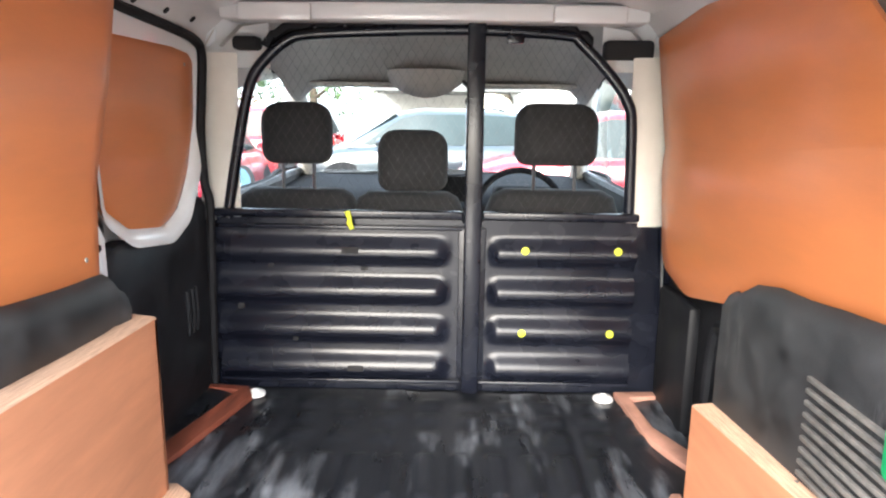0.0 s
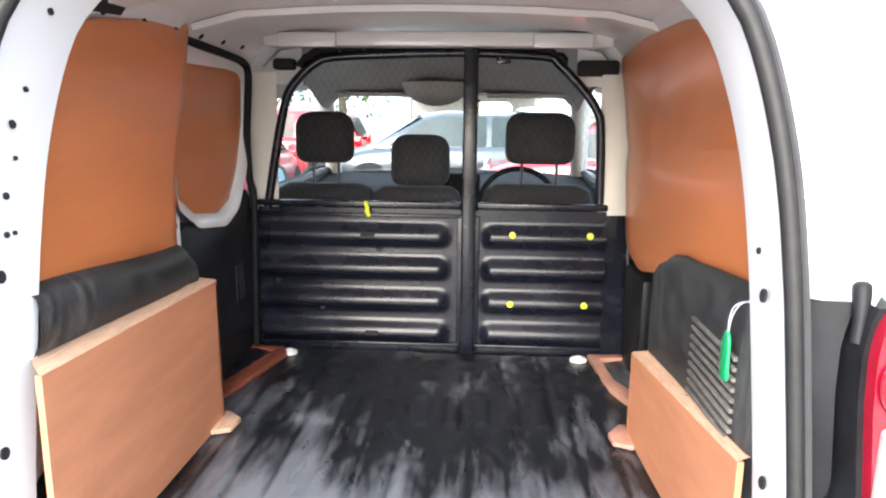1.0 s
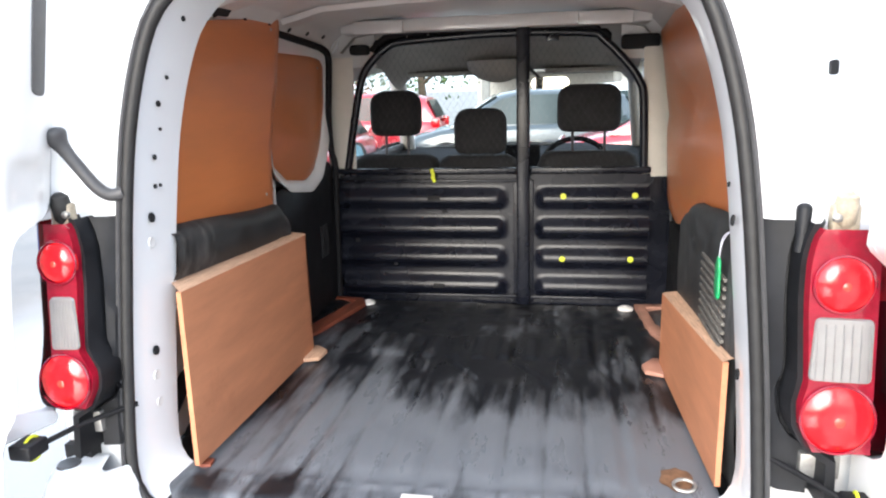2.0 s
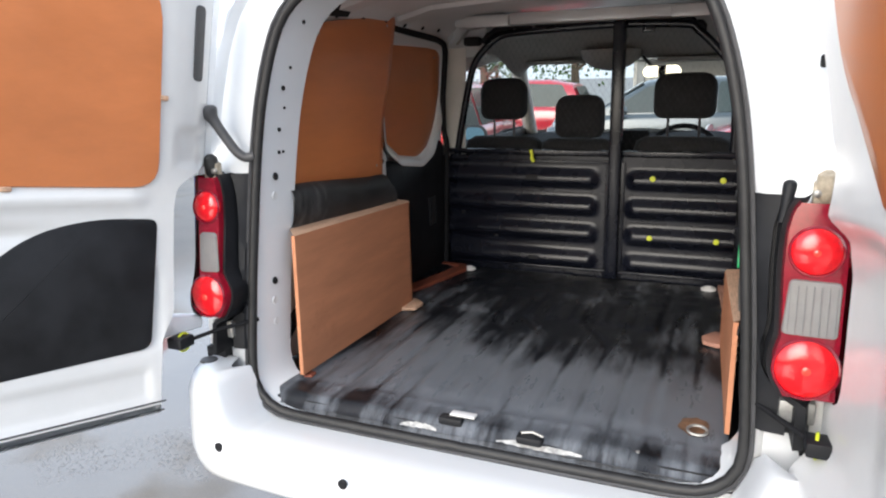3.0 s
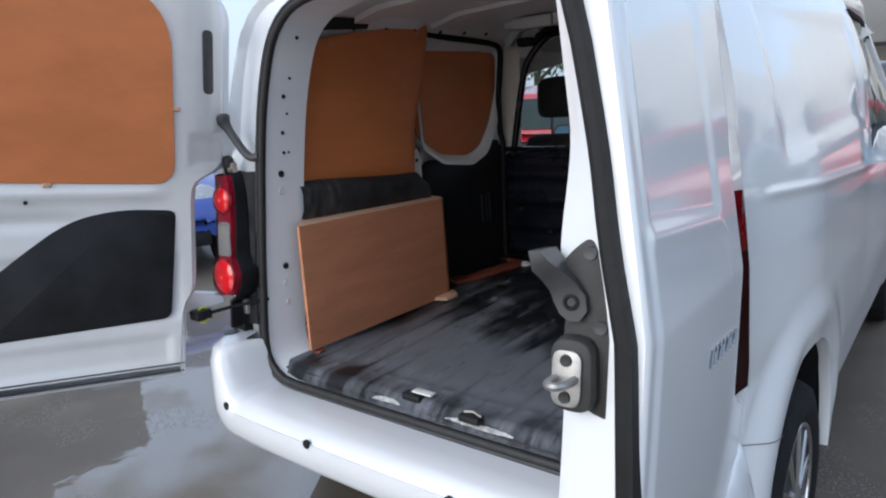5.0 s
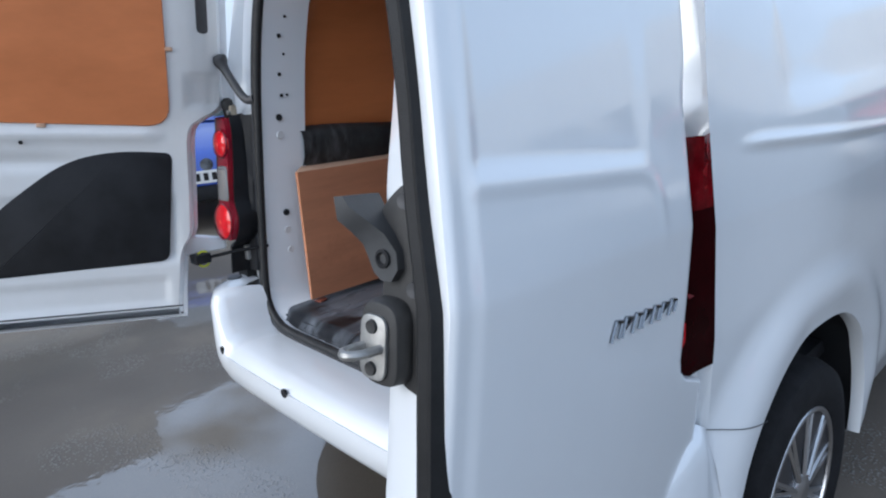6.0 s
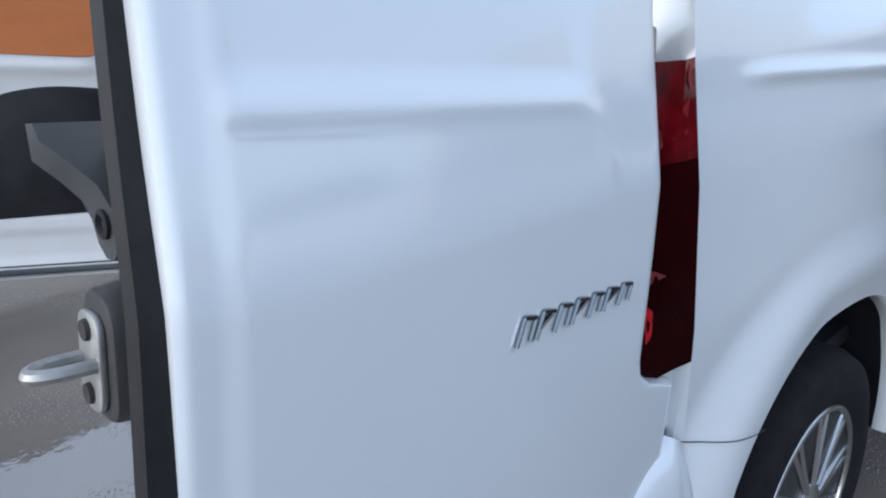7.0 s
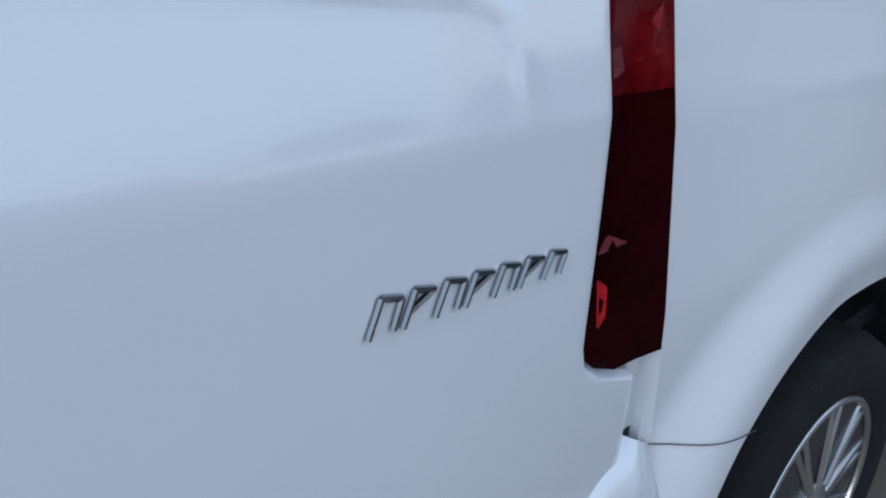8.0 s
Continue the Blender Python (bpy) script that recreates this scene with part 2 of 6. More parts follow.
HOLE = material("dark_cavity", (0.012, 0.012, 0.013), 0.9, vary=0.1, scale=30)
PANE = glass("window_pane", (0.86, 0.91, 0.90))
MIRROR = material("mirror_glass", (0.016, 0.030, 0.042), 0.03, metal=1.0)


def dust(m, colour, scale, stretch, low, high, worn=None):
    """Pale dust in ragged streaks over a surface."""
    nt = m.node_tree
    b = nt.nodes["Principled BSDF"]
    tc, mp, n, n2, add, r, mix = (nt.nodes.new(k) for k in ("ShaderNodeTexCoord", "ShaderNodeMapping", "ShaderNodeTexNoise", "ShaderNodeTexNoise", "ShaderNodeMath", "ShaderNodeMapRange", "ShaderNodeMixRGB"))
    mp.inputs["Scale"].default_value = stretch
    nt.links.new(tc.outputs["Object"], mp.inputs[0])
    n.inputs["Scale"].default_value, n.inputs["Detail"].default_value, n.inputs["Roughness"].default_value = scale, 10, 0.7
    n2.inputs["Scale"].default_value, n2.inputs["Detail"].default_value = 1.6, 3
    nt.links.new(mp.outputs[0], n.inputs["Vector"])
    nt.links.new(tc.outputs["Object"], n2.inputs["Vector"])
    add.operation = "ADD"
    nt.links.new(n.outputs[0], add.inputs[0])
    nt.links.new(n2.outputs[0], add.inputs[1])
    r.inputs[1].default_value, r.inputs[2].default_value = low, high
    total = add.outputs[0]
    if worn:
        xyz, along, more = (nt.nodes.new(k) for k in ("ShaderNodeSeparateXYZ", "ShaderNodeMapRange", "ShaderNodeMath"))
        nt.links.new(tc.outputs["Object"], xyz.inputs[0])
        nt.links.new(xyz.outputs[1], along.inputs[0])
        along.inputs[1].default_value, along.inputs[2].default_value, along.inputs[3].default_value, along.inputs[4].default_value = worn[0], worn[1], worn[2], 0.0
        more.operation = "ADD"
        nt.links.new(total, more.inputs[0])
        nt.links.new(along.outputs[0], more.inputs[1])
        # dust lies on the ribs, not in the grooves between them
        turn, wave, flip, sharp, half = (nt.nodes.new("ShaderNodeMath") for _ in range(5))
        turn.operation, turn.inputs[1].default_value = "MULTIPLY", 2 * math.pi / 0.098
        wave.operation = "COSINE"
        half.operation, half.inputs[1].default_value, half.inputs[2].default_value = "MULTIPLY_ADD", -0.10, 0.0
        nt.links.new(xyz.outputs[0], turn.inputs[0])
        nt.links.new(turn.outputs[0], wave.inputs[0])
        flip.operation, flip.inputs[1].default_value, flip.inputs[2].default_value = "MULTIPLY_ADD", -0.5, 0.5
        sharp.operation, sharp.inputs[1].default_value = "POWER", 14.0
        nt.links.new(wave.outputs[0], flip.inputs[0])
        nt.links.new(flip.outputs[0], sharp.inputs[0])
        nt.links.new(sharp.outputs[0], half.inputs[0])
        nt.links.new(more.outputs[0], half.inputs[2])
        # the sill stays cleaner than the mat
        sill, less = nt.nodes.new("ShaderNodeMapRange"), nt.nodes.new("ShaderNodeMath")
        sill.inputs[1].default_value, sill.inputs[2].default_value, sill.inputs[3].default_value, sill.inputs[4].default_value = 0.69, 0.74, -0.09, 0.0
        less.operation = "ADD"
        nt.links.new(xyz.outputs[1], sill.inputs[0])
        nt.links.new(half.outputs[0], less.inputs[0])
        nt.links.new(sill.outputs[0], less.inputs[1])
        total = less.outputs[0]
    nt.links.new(total, r.inputs[0])
    nt.links.new(r.outputs[0], mix.inputs[0])
    old = b.inputs["Base Color"].links[0].from_socket
    nt.links.new(old, mix.inputs[1])
    mix.inputs[2].default_value = (*colour, 1)
    nt.links.new(mix.outputs[0], b.inputs["Base Color"])


dust(MAT, (0.134, 0.146, 0.166), 5.0, (2.6, 0.5, 1), 1.01, 1.25, worn=(0.85, 1.5, 0.20))
dust(DUSTY, (0.12, 0.12, 0.118), 9.0, (1, 2.2, 0.5), 1.05, 1.30)
dust(RAWPLY, (0.34, 0.13, 0.06), 3.0, (1.5, 1, 1), 1.10, 1.36)

# ---- ground and distance ----
def ground_material():
    m = material("worn_asphalt", (0.16, 0.155, 0.145), 0.6, grain=0.5, grain_scale=160)
    nt = m.node_tree
    b = nt.nodes["Principled BSDF"]
    tc = nt.nodes["Texture Coordinate"]
    n, r1, r2, fine, mix = (nt.nodes.new(k) for k in ("ShaderNodeTexNoise", "ShaderNodeMapRange", "ShaderNodeValToRGB", "ShaderNodeTexNoise", "ShaderNodeMixRGB"))
    n.inputs["Scale"].default_value, n.inputs["Detail"].default_value = 0.75, 7
    fine.inputs["Scale"].default_value, fine.inputs["Detail"].default_value = 220, 4
    nt.links.new(tc.outputs["Object"], n.inputs["Vector"])
    nt.links.new(tc.outputs["Object"], fine.inputs["Vector"])
    # standing water on the nearside of the van, ragged at its border, dry asphalt on the offside
    xyz, side, rag, wet, film = (nt.nodes.new(k) for k in ("ShaderNodeSeparateXYZ", "ShaderNodeMapRange", "ShaderNodeMath", "ShaderNodeMapRange", "ShaderNodeMath"))
    nt.links.new(tc.outputs["Object"], xyz.inputs[0])
    side.inputs[1].default_value, side.inputs[2].default_value, side.inputs[3].default_value, side.inputs[4].default_value = -0.6, 1.0, 0.0, 0.30
    nt.links.new(xyz.outputs[0], side.inputs[0])
    rag.operation = "ADD"
    nt.links.new(n.outputs[0], rag.inputs[0])
    nt.links.new(side.outputs[0], rag.inputs[1])
    wet.inputs[1].default_value, wet.inputs[2].default_value, wet.inputs[3].default_value, wet.inputs[4].default_value = 0.58, 0.66, 1.0, 0.0
    nt.links.new(rag.outputs[0], wet.inputs[0])
    r1.inputs[1].default_value, r1.inputs[2].default_value, r1.inputs[3].default_value, r1.inputs[4].default_value = 0.55, 0.66, 0.50, 0.78
    nt.links.new(rag.outputs[0], r1.inputs[0])
    nt.links.new(r1.outputs[0], b.inputs["Roughness"])
    film.operation = "MULTIPLY_ADD"
    # the film thins out away from the van
    thin, drier = nt.nodes.new("ShaderNodeMapRange"), nt.nodes.new("ShaderNodeMath")
    thin.inputs[1].default_value, thin.inputs[2].default_value, thin.inputs[3].default_value, thin.inputs[4].default_value = -3.8, -2.6, 0.12, 1.0
    nt.links.new(xyz.outputs[0], thin.inputs[0])
    drier.operation = "MULTIPLY"
    nt.links.new(film.outputs[0], drier.inputs[0])
    nt.links.new(thin.outputs[0], drier.inputs[1])
    nt.links.new(drier.outputs[0], b.inputs["Coat Weight"])
    b.inputs["Coat Roughness"].default_value, b.inputs["Coat IOR"].default_value = 0.02, 2.3
    ripple, swell = nt.nodes.new("ShaderNodeTexNoise"), nt.nodes.new("ShaderNodeBump")
    ripple.inputs["Scale"].default_value, ripple.inputs["Detail"].default_value = 9.0, 3
    nt.links.new(tc.outputs["Object"], ripple.inputs["Vector"])
    swell.inputs["Strength"].default_value, swell.inputs["Distance"].default_value = 0.12, 0.006
    nt.links.new(ripple.outputs[0], swell.inputs["Height"])
    nt.links.new(swell.outputs[0], b.inputs["Coat Normal"])
    r2.color_ramp.elements[0].color, r2.color_ramp.elements[1].color = (0.130, 0.110, 0.088, 1), (0.225, 0.192, 0.152, 1)
    r2.color_ramp.elements[0].position, r2.color_ramp.elements[1].position = 0.38, 0.66
    nt.links.new(n.outputs[0], r2.inputs[0])
    mix.blend_type, mix.inputs[0].default_value = "MULTIPLY", 0.5
    nt.links.new(r2.outputs[0], mix.inputs[1])
    nt.links.new(fine.outputs[0], mix.inputs[2])
    # loose gravel strewn in patches
    vor, band, stones, both, pale, bump = (nt.nodes.new(k) for k in ("ShaderNodeTexVoronoi", "ShaderNodeTexNoise", "ShaderNodeMapRange", "ShaderNodeMath", "ShaderNodeMixRGB", "ShaderNodeBump"))
    vor.inputs["Scale"].default_value, band.inputs["Scale"].default_value, band.inputs["Detail"].default_value = 75, 1.7, 4
    where = nt.nodes.new("ShaderNodeMapRange")
    nt.links.new(tc.outputs["Object"], vor.inputs["Vector"])
    nt.links.new(tc.outputs["Object"], band.inputs["Vector"])
    stones.inputs[1].default_value, stones.inputs[2].default_value, stones.inputs[3].default_value, stones.inputs[4].default_value = 0.18, 0.42, 1.0, 0.0
    where.inputs[1].default_value, where.inputs[2].default_value = 0.54, 0.60
    nt.links.new(vor.outputs["Distance"], stones.inputs[0])
    nt.links.new(band.outputs[0], where.inputs[0])
    both.operation = "MULTIPLY"
    nt.links.new(stones.outputs[0], both.inputs[0])
    nt.links.new(where.outputs[0], both.inputs[1])
    # stones stand clear of the film
    bare = nt.nodes.new("ShaderNodeMath")
    bare.operation = "MULTIPLY"
    nt.links.new(wet.outputs[0], bare.inputs[0])
    nt.links.new(both.outputs[0], bare.inputs[1])
    film.inputs[1].default_value = -0.9
    nt.links.new(bare.outputs[0], film.inputs[0])
    nt.links.new(wet.outputs[0], film.inputs[2])
    pale.inputs[2].default_value = (0.22, 0.21, 0.195, 1)
    nt.links.new(both.outputs[0], pale.inputs[0])
    nt.links.new(mix.outputs[0], pale.inputs[1])
    nt.links.new(pale.outputs[0], b.inputs["Base Color"])
    bump.inputs["Distance"].default_value, bump.inputs["Strength"].default_value = 0.006, 0.8
    nt.links.new(both.outputs[0], bump.inputs["Height"])
    if b.inputs["Normal"].is_linked:
        nt.links.new(b.inputs["Normal"].links[0].from_socket, bump.inputs["Normal"])
    nt.links.new(bump.outputs[0], b.inputs["Normal"])
    return m


GROUND, GROUND_Z = ground_material(), -0.04
g = Geo()
ring = [0, 3, 6, 10, 16, 30, 60, 150, 400, 1500]
for a, b in zip(ring, ring[1:]):
    g.grid([[(r * math.cos(t), r * math.sin(t), GROUND_Z) for t in (2 * math.pi * k / 48 for k in range(48))] for r in (a or 0.01, b)], closed=True)
solo("ground", g, GROUND, "worn grey asphalt of the car park", "ground", kind="structure")

# ---- the van: outer shape ----
van = thing("panel_van", "white panel van with both rear doors open, parked on worn asphalt", "van")
RAKE = 0.126
SIDE = [(0.28, 0.79), (0.42, 0.835), (0.60, 0.852), (0.85, 0.862), (1.05, 0.857), (1.20, 0.842), (1.40, 0.812), (1.55, 0.775), (1.65, 0.735), (1.72, 0.68)]
ROOF = [(0.68, 1.72), (0.62, 1.752), (0.52, 1.779), (0.35, 1.797), (0.0, 1.806)]
ARCHES = [(1.072, 0.335, 0.408), (3.78, 0.330, 0.375)]


def lip_y(z):
    """The raked plane of the rear opening."""
    return 0.60 + 0.07 * (z - 0.57)


def edge_y(z):
    """Rear edge of the side panels."""
    return lerp([(0.28, 0.640), (0.66, 0.633), (0.85, 0.628), (1.20, 0.624), (1.32, 0.638), (1.45, 0.664), (1.80, 0.710)], z)


def skin_x(y, z):
    """Half the width of the body outside."""
    x = lerp(SIDE, z)
    low = 1 - smooth(1.15, 1.65, z)
    x += (0.012 + 0.036 * low) * smooth(0.63, 1.15, y)
    if y > 3.0:
        x -= 0.10 * ((y - 3.0) / 1.3) ** 2
    # over the beltline the cab leans in; below it the shoulder stands out
    fade = 1 - smooth(3.2, 3.7, y)
    x -= smooth(1.04, 1.12, z) * fade * (0.030 * smooth(1.75, 2.3, y) * (1 - smooth(1.22, 1.46, z)) + 0.086 * min(max(y - 2.3, 0.0), 0.7))
    x += 0.020 * smooth(1.9, 2.6, y) * smooth(0.55, 0.80, z) * (1 - smooth(1.02, 1.09, z))
    # flare and rolled lip round the wheel arch
    cy, cz, cr = ARCHES[0]
    d = math.hypot(y - cy, max(z - cz, 0.0)) - cr
    x += (0.895 - x) * (1 - smooth(0.0, 0.15, d)) if x < 0.895 else 0.0
    for cy, cz, cr in ARCHES:
        d = math.hypot(y - cy, max(z - cz, 0.0)) - cr
        if z > 0.28:
            x += 0.012 * math.exp(-((d - 0.075) / 0.05) ** 2) - 0.004 * math.exp(-((d - 0.14) / 0.03) ** 2)
    # swage line, fading in behind the lamp
    zs = 1.177 - 0.072 * (y - 0.71)
    x += 0.007 * math.exp(-((z - zs) / 0.010) ** 2) * smooth(0.72, 0.80, y)
    # pressing of the blank side window
    if 0.8 < y < 2.25:
        box = smooth(0.88, 0.93, y) * (1 - smooth(2.10, 2.16, y)) * smooth(1.22, 1.26, z) * (1 - smooth(1.54, 1.59, z))
        x -= 0.012 * box
    return x


def side_rows(sign):
    ys = [0.622, 0.628, 0.636] + list(np.arange(0.645, 4.20, 0.026))
    zs = list(np.arange(0.28, 1.02, 0.024)) + list(np.arange(1.02, 1.20, 0.006)) + list(np.arange(1.20, 1.7201, 0.024))
    rows, inside = [], []
    for y in ys:
        row, ins = [], []
        for z in zs:
            yy = max(y, edge_y(z))
            zz, hid = z, False
            for cy, cz, cr in ARCHES:
                dz = max(z - cz, 0.0)
                d = math.hypot(yy - cy, dz)
                if d < cr:
                    hid = True
                    if d > cr - 0.06 and d > 0:
                        yy, zz = cy + (yy - cy) * cr / d, (cz + dz * cr / d if dz > 0 else z)
            row.append((sign * skin_x(yy, zz), yy, zz))
            ins.append(hid)
        rows.append(row)
        inside.append(ins)

    def keep(i, j):
        if all(inside[a][b] for a in (i, i + 1) for b in (j, j + 1)):
            return False
        if ys[i] > 2.27 and zs[j] > 1.115:
            return False
        return True
    return rows, keep


for sign, nm in ((1, "offside"), (-1, "nearside")):
    rows, keep = side_rows(sign)
    part("side_panel", Geo().grid(rows, keep=keep), WHITE, van, "glossy white pressed side panel")
    for cy, cz, cr in ARCHES:
        arc = [(cy + cr, 0.27)] + [(cy + cr * math.cos(t), cz + cr * math.sin(t)) for t in np.linspace(0, math.pi, 40)] + [(cy - cr, 0.27)]
        lip = Geo().grid([[(sign * (skin_x(y, max(z, 0.28)) - d), y + (cy - y) * k, z + (cz - z) * k) for y, z in arc] for d, k in ((0.0, 0.0), (0.006, 0.012), (0.03, 0.014))])
        part("arch_lip", lip, WHITE, van)
        liner = Geo().grid([[(sign * (skin_x(y, max(z, 0.28)) - d), y, z) for y, z in arc] for d in (0.012, 0.05, 0.12, 0.20)])
        part("arch_liner", liner, PLASTIC, van, "black plastic wheel arch liner")

# roof skin
rows = []
for y in np.arange(0.70, 3.25, 0.05):
    drop = 0.10 * smooth(2.9, 3.4, y) + 0.012 * (1 - smooth(0.70, 0.95, y))
    k = 1 + 0.018 * smooth(0.63, 1.15, y)
    half = [(x * k, z - drop * (1 - 0.5 * x / 0.68)) for x, z in ROOF]
    full = [(x, z) for x, z in half] + [(-x, z) for x, z in half[-2::-1]]
    rows.append([(x, y if abs(x) < 0.6 else max(y, 0.702), z) for x, z in full])
part("roof_skin", Geo().grid(rows), WHITE, van, "white roof panel")


# rear opening: header, pillars and jambs
def resample(pts, n):
    d = [0.0]
    for a, b in zip(pts, pts[1:]):
        d.append(d[-1] + math.dist(a, b))
    return [(float(np.interp(s, d, [p[0] for p in pts])), float(np.interp(s, d, [p[1] for p in pts]))) for s in np.linspace(0, d[-1], n)]


ap_half = [(0.0, 0.515), (0.30, 0.515), (0.55, 0.518), (0.62, 0.535), (0.662, 0.575), (0.679, 0.64), (0.672, 0.80), (0.664, 0.92), (0.650, 1.08), (0.634, 1.24), (0.610, 1.40), (0.572, 1.54), (0.528, 1.63), (0.452, 1.692), (0.34, 1.719), (0.18, 1.731), (0.0, 1.735)]
ap_half = resample([(p.x, p.y) for p in spline([(x, z, 0) for x, z in ap_half], 5)], 60)


def ap_x(sign, z):
    """Where the jamb stands at a height; the offside one a little further in."""
    return lerp([(p[1], p[0]) for p in ap_half[22:]], z) - (0.018 if sign > 0 else 0.0)


APERTURE = [(x - 0.018 * smooth(0.25, 0.60, x), z) for x, z in ap_half] + [(-x, z) for x, z in ap_half[-2:0:-1]]
sil_half = resample([(0.0, 0.43), (0.55, 0.43), (0.74, 0.44), (0.82, 0.47)] + [(x, z) for z, x in SIDE[2:]] + ROOF[1:], 60)
SILHOUETTE = sil_half + [(-x, z) for x, z in sil_half[-2:0:-1]]
loops = [[(x + 0.018 * smooth(0.30, 0.58, x), lip_y(z) + 0.15, z) for x, z in inset(APERTURE, 0.020)], [(x, lip_y(z) + 0.02, z) for x, z in inset(APERTURE, 0.006)], [(x, lip_y(z) - 0.002, z) for x, z in APERTURE],
         [(x, lip_y(z) - 0.002, z) for x, z in inset(APERTURE, -0.022)], [(x, lip_y(z) + 0.012, z) for x, z in inset(APERTURE, -0.040)],
         [(x, lip_y(z) + 0.004 + 0.026 * smooth(1.22, 1.28, z), z) for x, z in inset(SILHOUETTE, 0.030)], [(x, lip_y(z) + 0.010, z) for x, z in inset(SILHOUETTE, 0.008)], [(x, edge_y(z), z) for x, z in SILHOUETTE]]
part("rear_frame", Geo().grid(loops, closed=True), WHITE, van, "white painted door frame and rear pillars")
seal = [(x, lip_y(z) - 0.012, z) for x, z in inset(APERTURE, -0.001)]
rear_seal = part("door_seal", Geo().tube(seal, 0.0135, 10, closed=True), FRAMESEAL, van, "black rubber door seal")
part("seal_lip", Geo().tube([(x, lip_y(z) - 0.018, z) for x, z in inset(APERTURE, -0.016)], 0.006, 6, closed=True), GREYRUB, rear_seal)


def disc(centre, axis, r, depth=0.004, sides=16):
    return Geo().lathe(centre, axis, [(-0.001, r * 0.98), (depth * 0.6, r), (depth, r * 0.85), (depth * 0.6, r * 0.6)], sides)


# holes in the jambs
JAMB = [(1.62, 0.008, 0.74), (1.50, 0.006, 0.735), (1.445, 0.009, 0.715), (1.39, 0.005, 0.73), (1.33, 0.008, 0.712), (1.265, 0.007, 0.715), (1.197, 0.0145, 0.70), (0.882, 0.0145, 0.695), (1.265, 0.005, 0.735)]
for sign in (-1, 1):
    for z, r, y in JAMB if sign < 0 else JAMB[5:8]:
        x = ap_x(sign, z) - 0.014
        part("jamb_hole", disc((sign * (x - 0.001), y, z), (-sign, 0, 0.1), r * 0.78, 0.003), HOLE, van)
    for z, y in ((1.14, 0.70), (0.82, 0.695), (0.75, 0.70)) if sign < 0 else ():
        x = ap_x(sign, z) - 0.014
        part("weld_dimple", Geo().lathe((sign * x, y, z), (-sign, 0, 0), [(-0.002, 0.013), (0.0012, 0.011), (0.0002, 0.006)], 14), INNER, van)

slot = rounded([(0.739, 1.464), (0.752, 1.464), (0.752, 1.490), (0.739, 1.490)], 0.0064)
part("pillar_slot", Geo().prism([(x, lip_y(z) + 0.004, z) for x, z in slot], [(x, lip_y(z) - 0.008, z) for x, z in slot]), HOLE, van, "dark oval slot in the pillar")

# ---- bumper ----
PLAN = spline([(0.894, 0.80, 0), (0.881, 0.66, 0), (0.864, 0.56, 0), (0.822, 0.466, 0), (0.74, 0.412, 0), (0.60, 0.392, 0), (0.35, 0.384, 0), (0.0, 0.381, 0)], 6)
OFFSIDE = spline([(0.894, 0.80, 0), (0.886, 0.66, 0), (0.886, 0.58, 0), (0.884, 0.51, 0), (0.873, 0.455, 0), (0.83, 0.418, 0), (0.74, 0.402, 0), (0.60, 0.392, 0), (0.35, 0.384, 0), (0.0, 0.381, 0)], 6)
plan = [(p.x, p.y) for p in OFFSIDE] + [(-p.x, p.y) for p in PLAN[-2::-1]]


def horn_top(y, x=-1.0):
    """Height of the bumper's raised ends over its step; the offside one stands higher at its outer side."""
    out = smooth(0.80, 0.87, x)
    return 0.163 - (0.40 - 0.15 * out) * max(0.0, y - 0.60) + out * (0.030 * smooth(0.44, 0.54, y) - 0.020 * smooth(0.58, 0.64, y))


rows = []
for i, (x, y) in enumerate(plan):
    a, b = plan[max(i - 1, 0)], plan[min(i + 1, len(plan) - 1)]
    n = Vector((b[1] - a[1], a[0] - b[0])).normalized()
    horn = smooth(0.630, 0.730, abs(x))
    top = 0.497 + horn * horn_top(y, x)
    back = smooth(0.70, 0.765, abs(x))
    depth = min((0.592 - y) / max(abs(n.y), 0.2), 0.22) * (1 - back) + (0.13 if x < 0 else 0.09) * back
    prof = [(depth, top - 0.004), (depth * 0.6, top + 0.004), (0.055, top + 0.004), (0.022, top - 0.008), (0.006, top - 0.03 - 0.02 * horn), (0.0, 0.47), (0.0, 0.44), (0.006, 0.405), (0.014, 0.385), (0.018, 0.372), (0.030, 0.366), (0.09, 0.362)]
    cy, cz, cr = ARCHES[0]
    k = smooth(0.58, 0.63, y) if abs(x) > 0.8 else 0.0
    if k > 0:
        flush = [(math.copysign(skin_x(max(y, 0.63), max(z, 0.30)) + 0.003 - min(d, 0.004), x), z) for d, z in prof]
        prof = [(d * (1 - k) + 0.002 * k, z) for d, z in prof]
        rows.append([((x + n.x * d) * (1 - k) + fx * k, min(y + n.y * d * (1 - k), cy - math.sqrt(max(cr * cr - max(z - cz, 0.0) ** 2, 0.0)) - 0.002), z) for (d, z), (fx, _) in zip(prof, flush)])
        continue
    rows.append([(x + n.x * d, min(y + n.y * d, cy - math.sqrt(max(cr * cr - max(z - cz, 0.0) ** 2, 0.0))) if abs(x) > 0.7 else y + n.y * d, z) for d, z in prof])
bumper = part("rear_bumper", Geo().grid(rows), WHITE, van, "white painted rear bumper", angle=60)
part("bumper_valance", Geo().grid([[(x * k, y + 0.10 + (1 - k) * 0.3, z) for x, y in plan] for z, k in ((0.368, 0.93), (0.32, 0.91), (0.27, 0.86))]), PLASTIC, van, "black plastic lower valance")
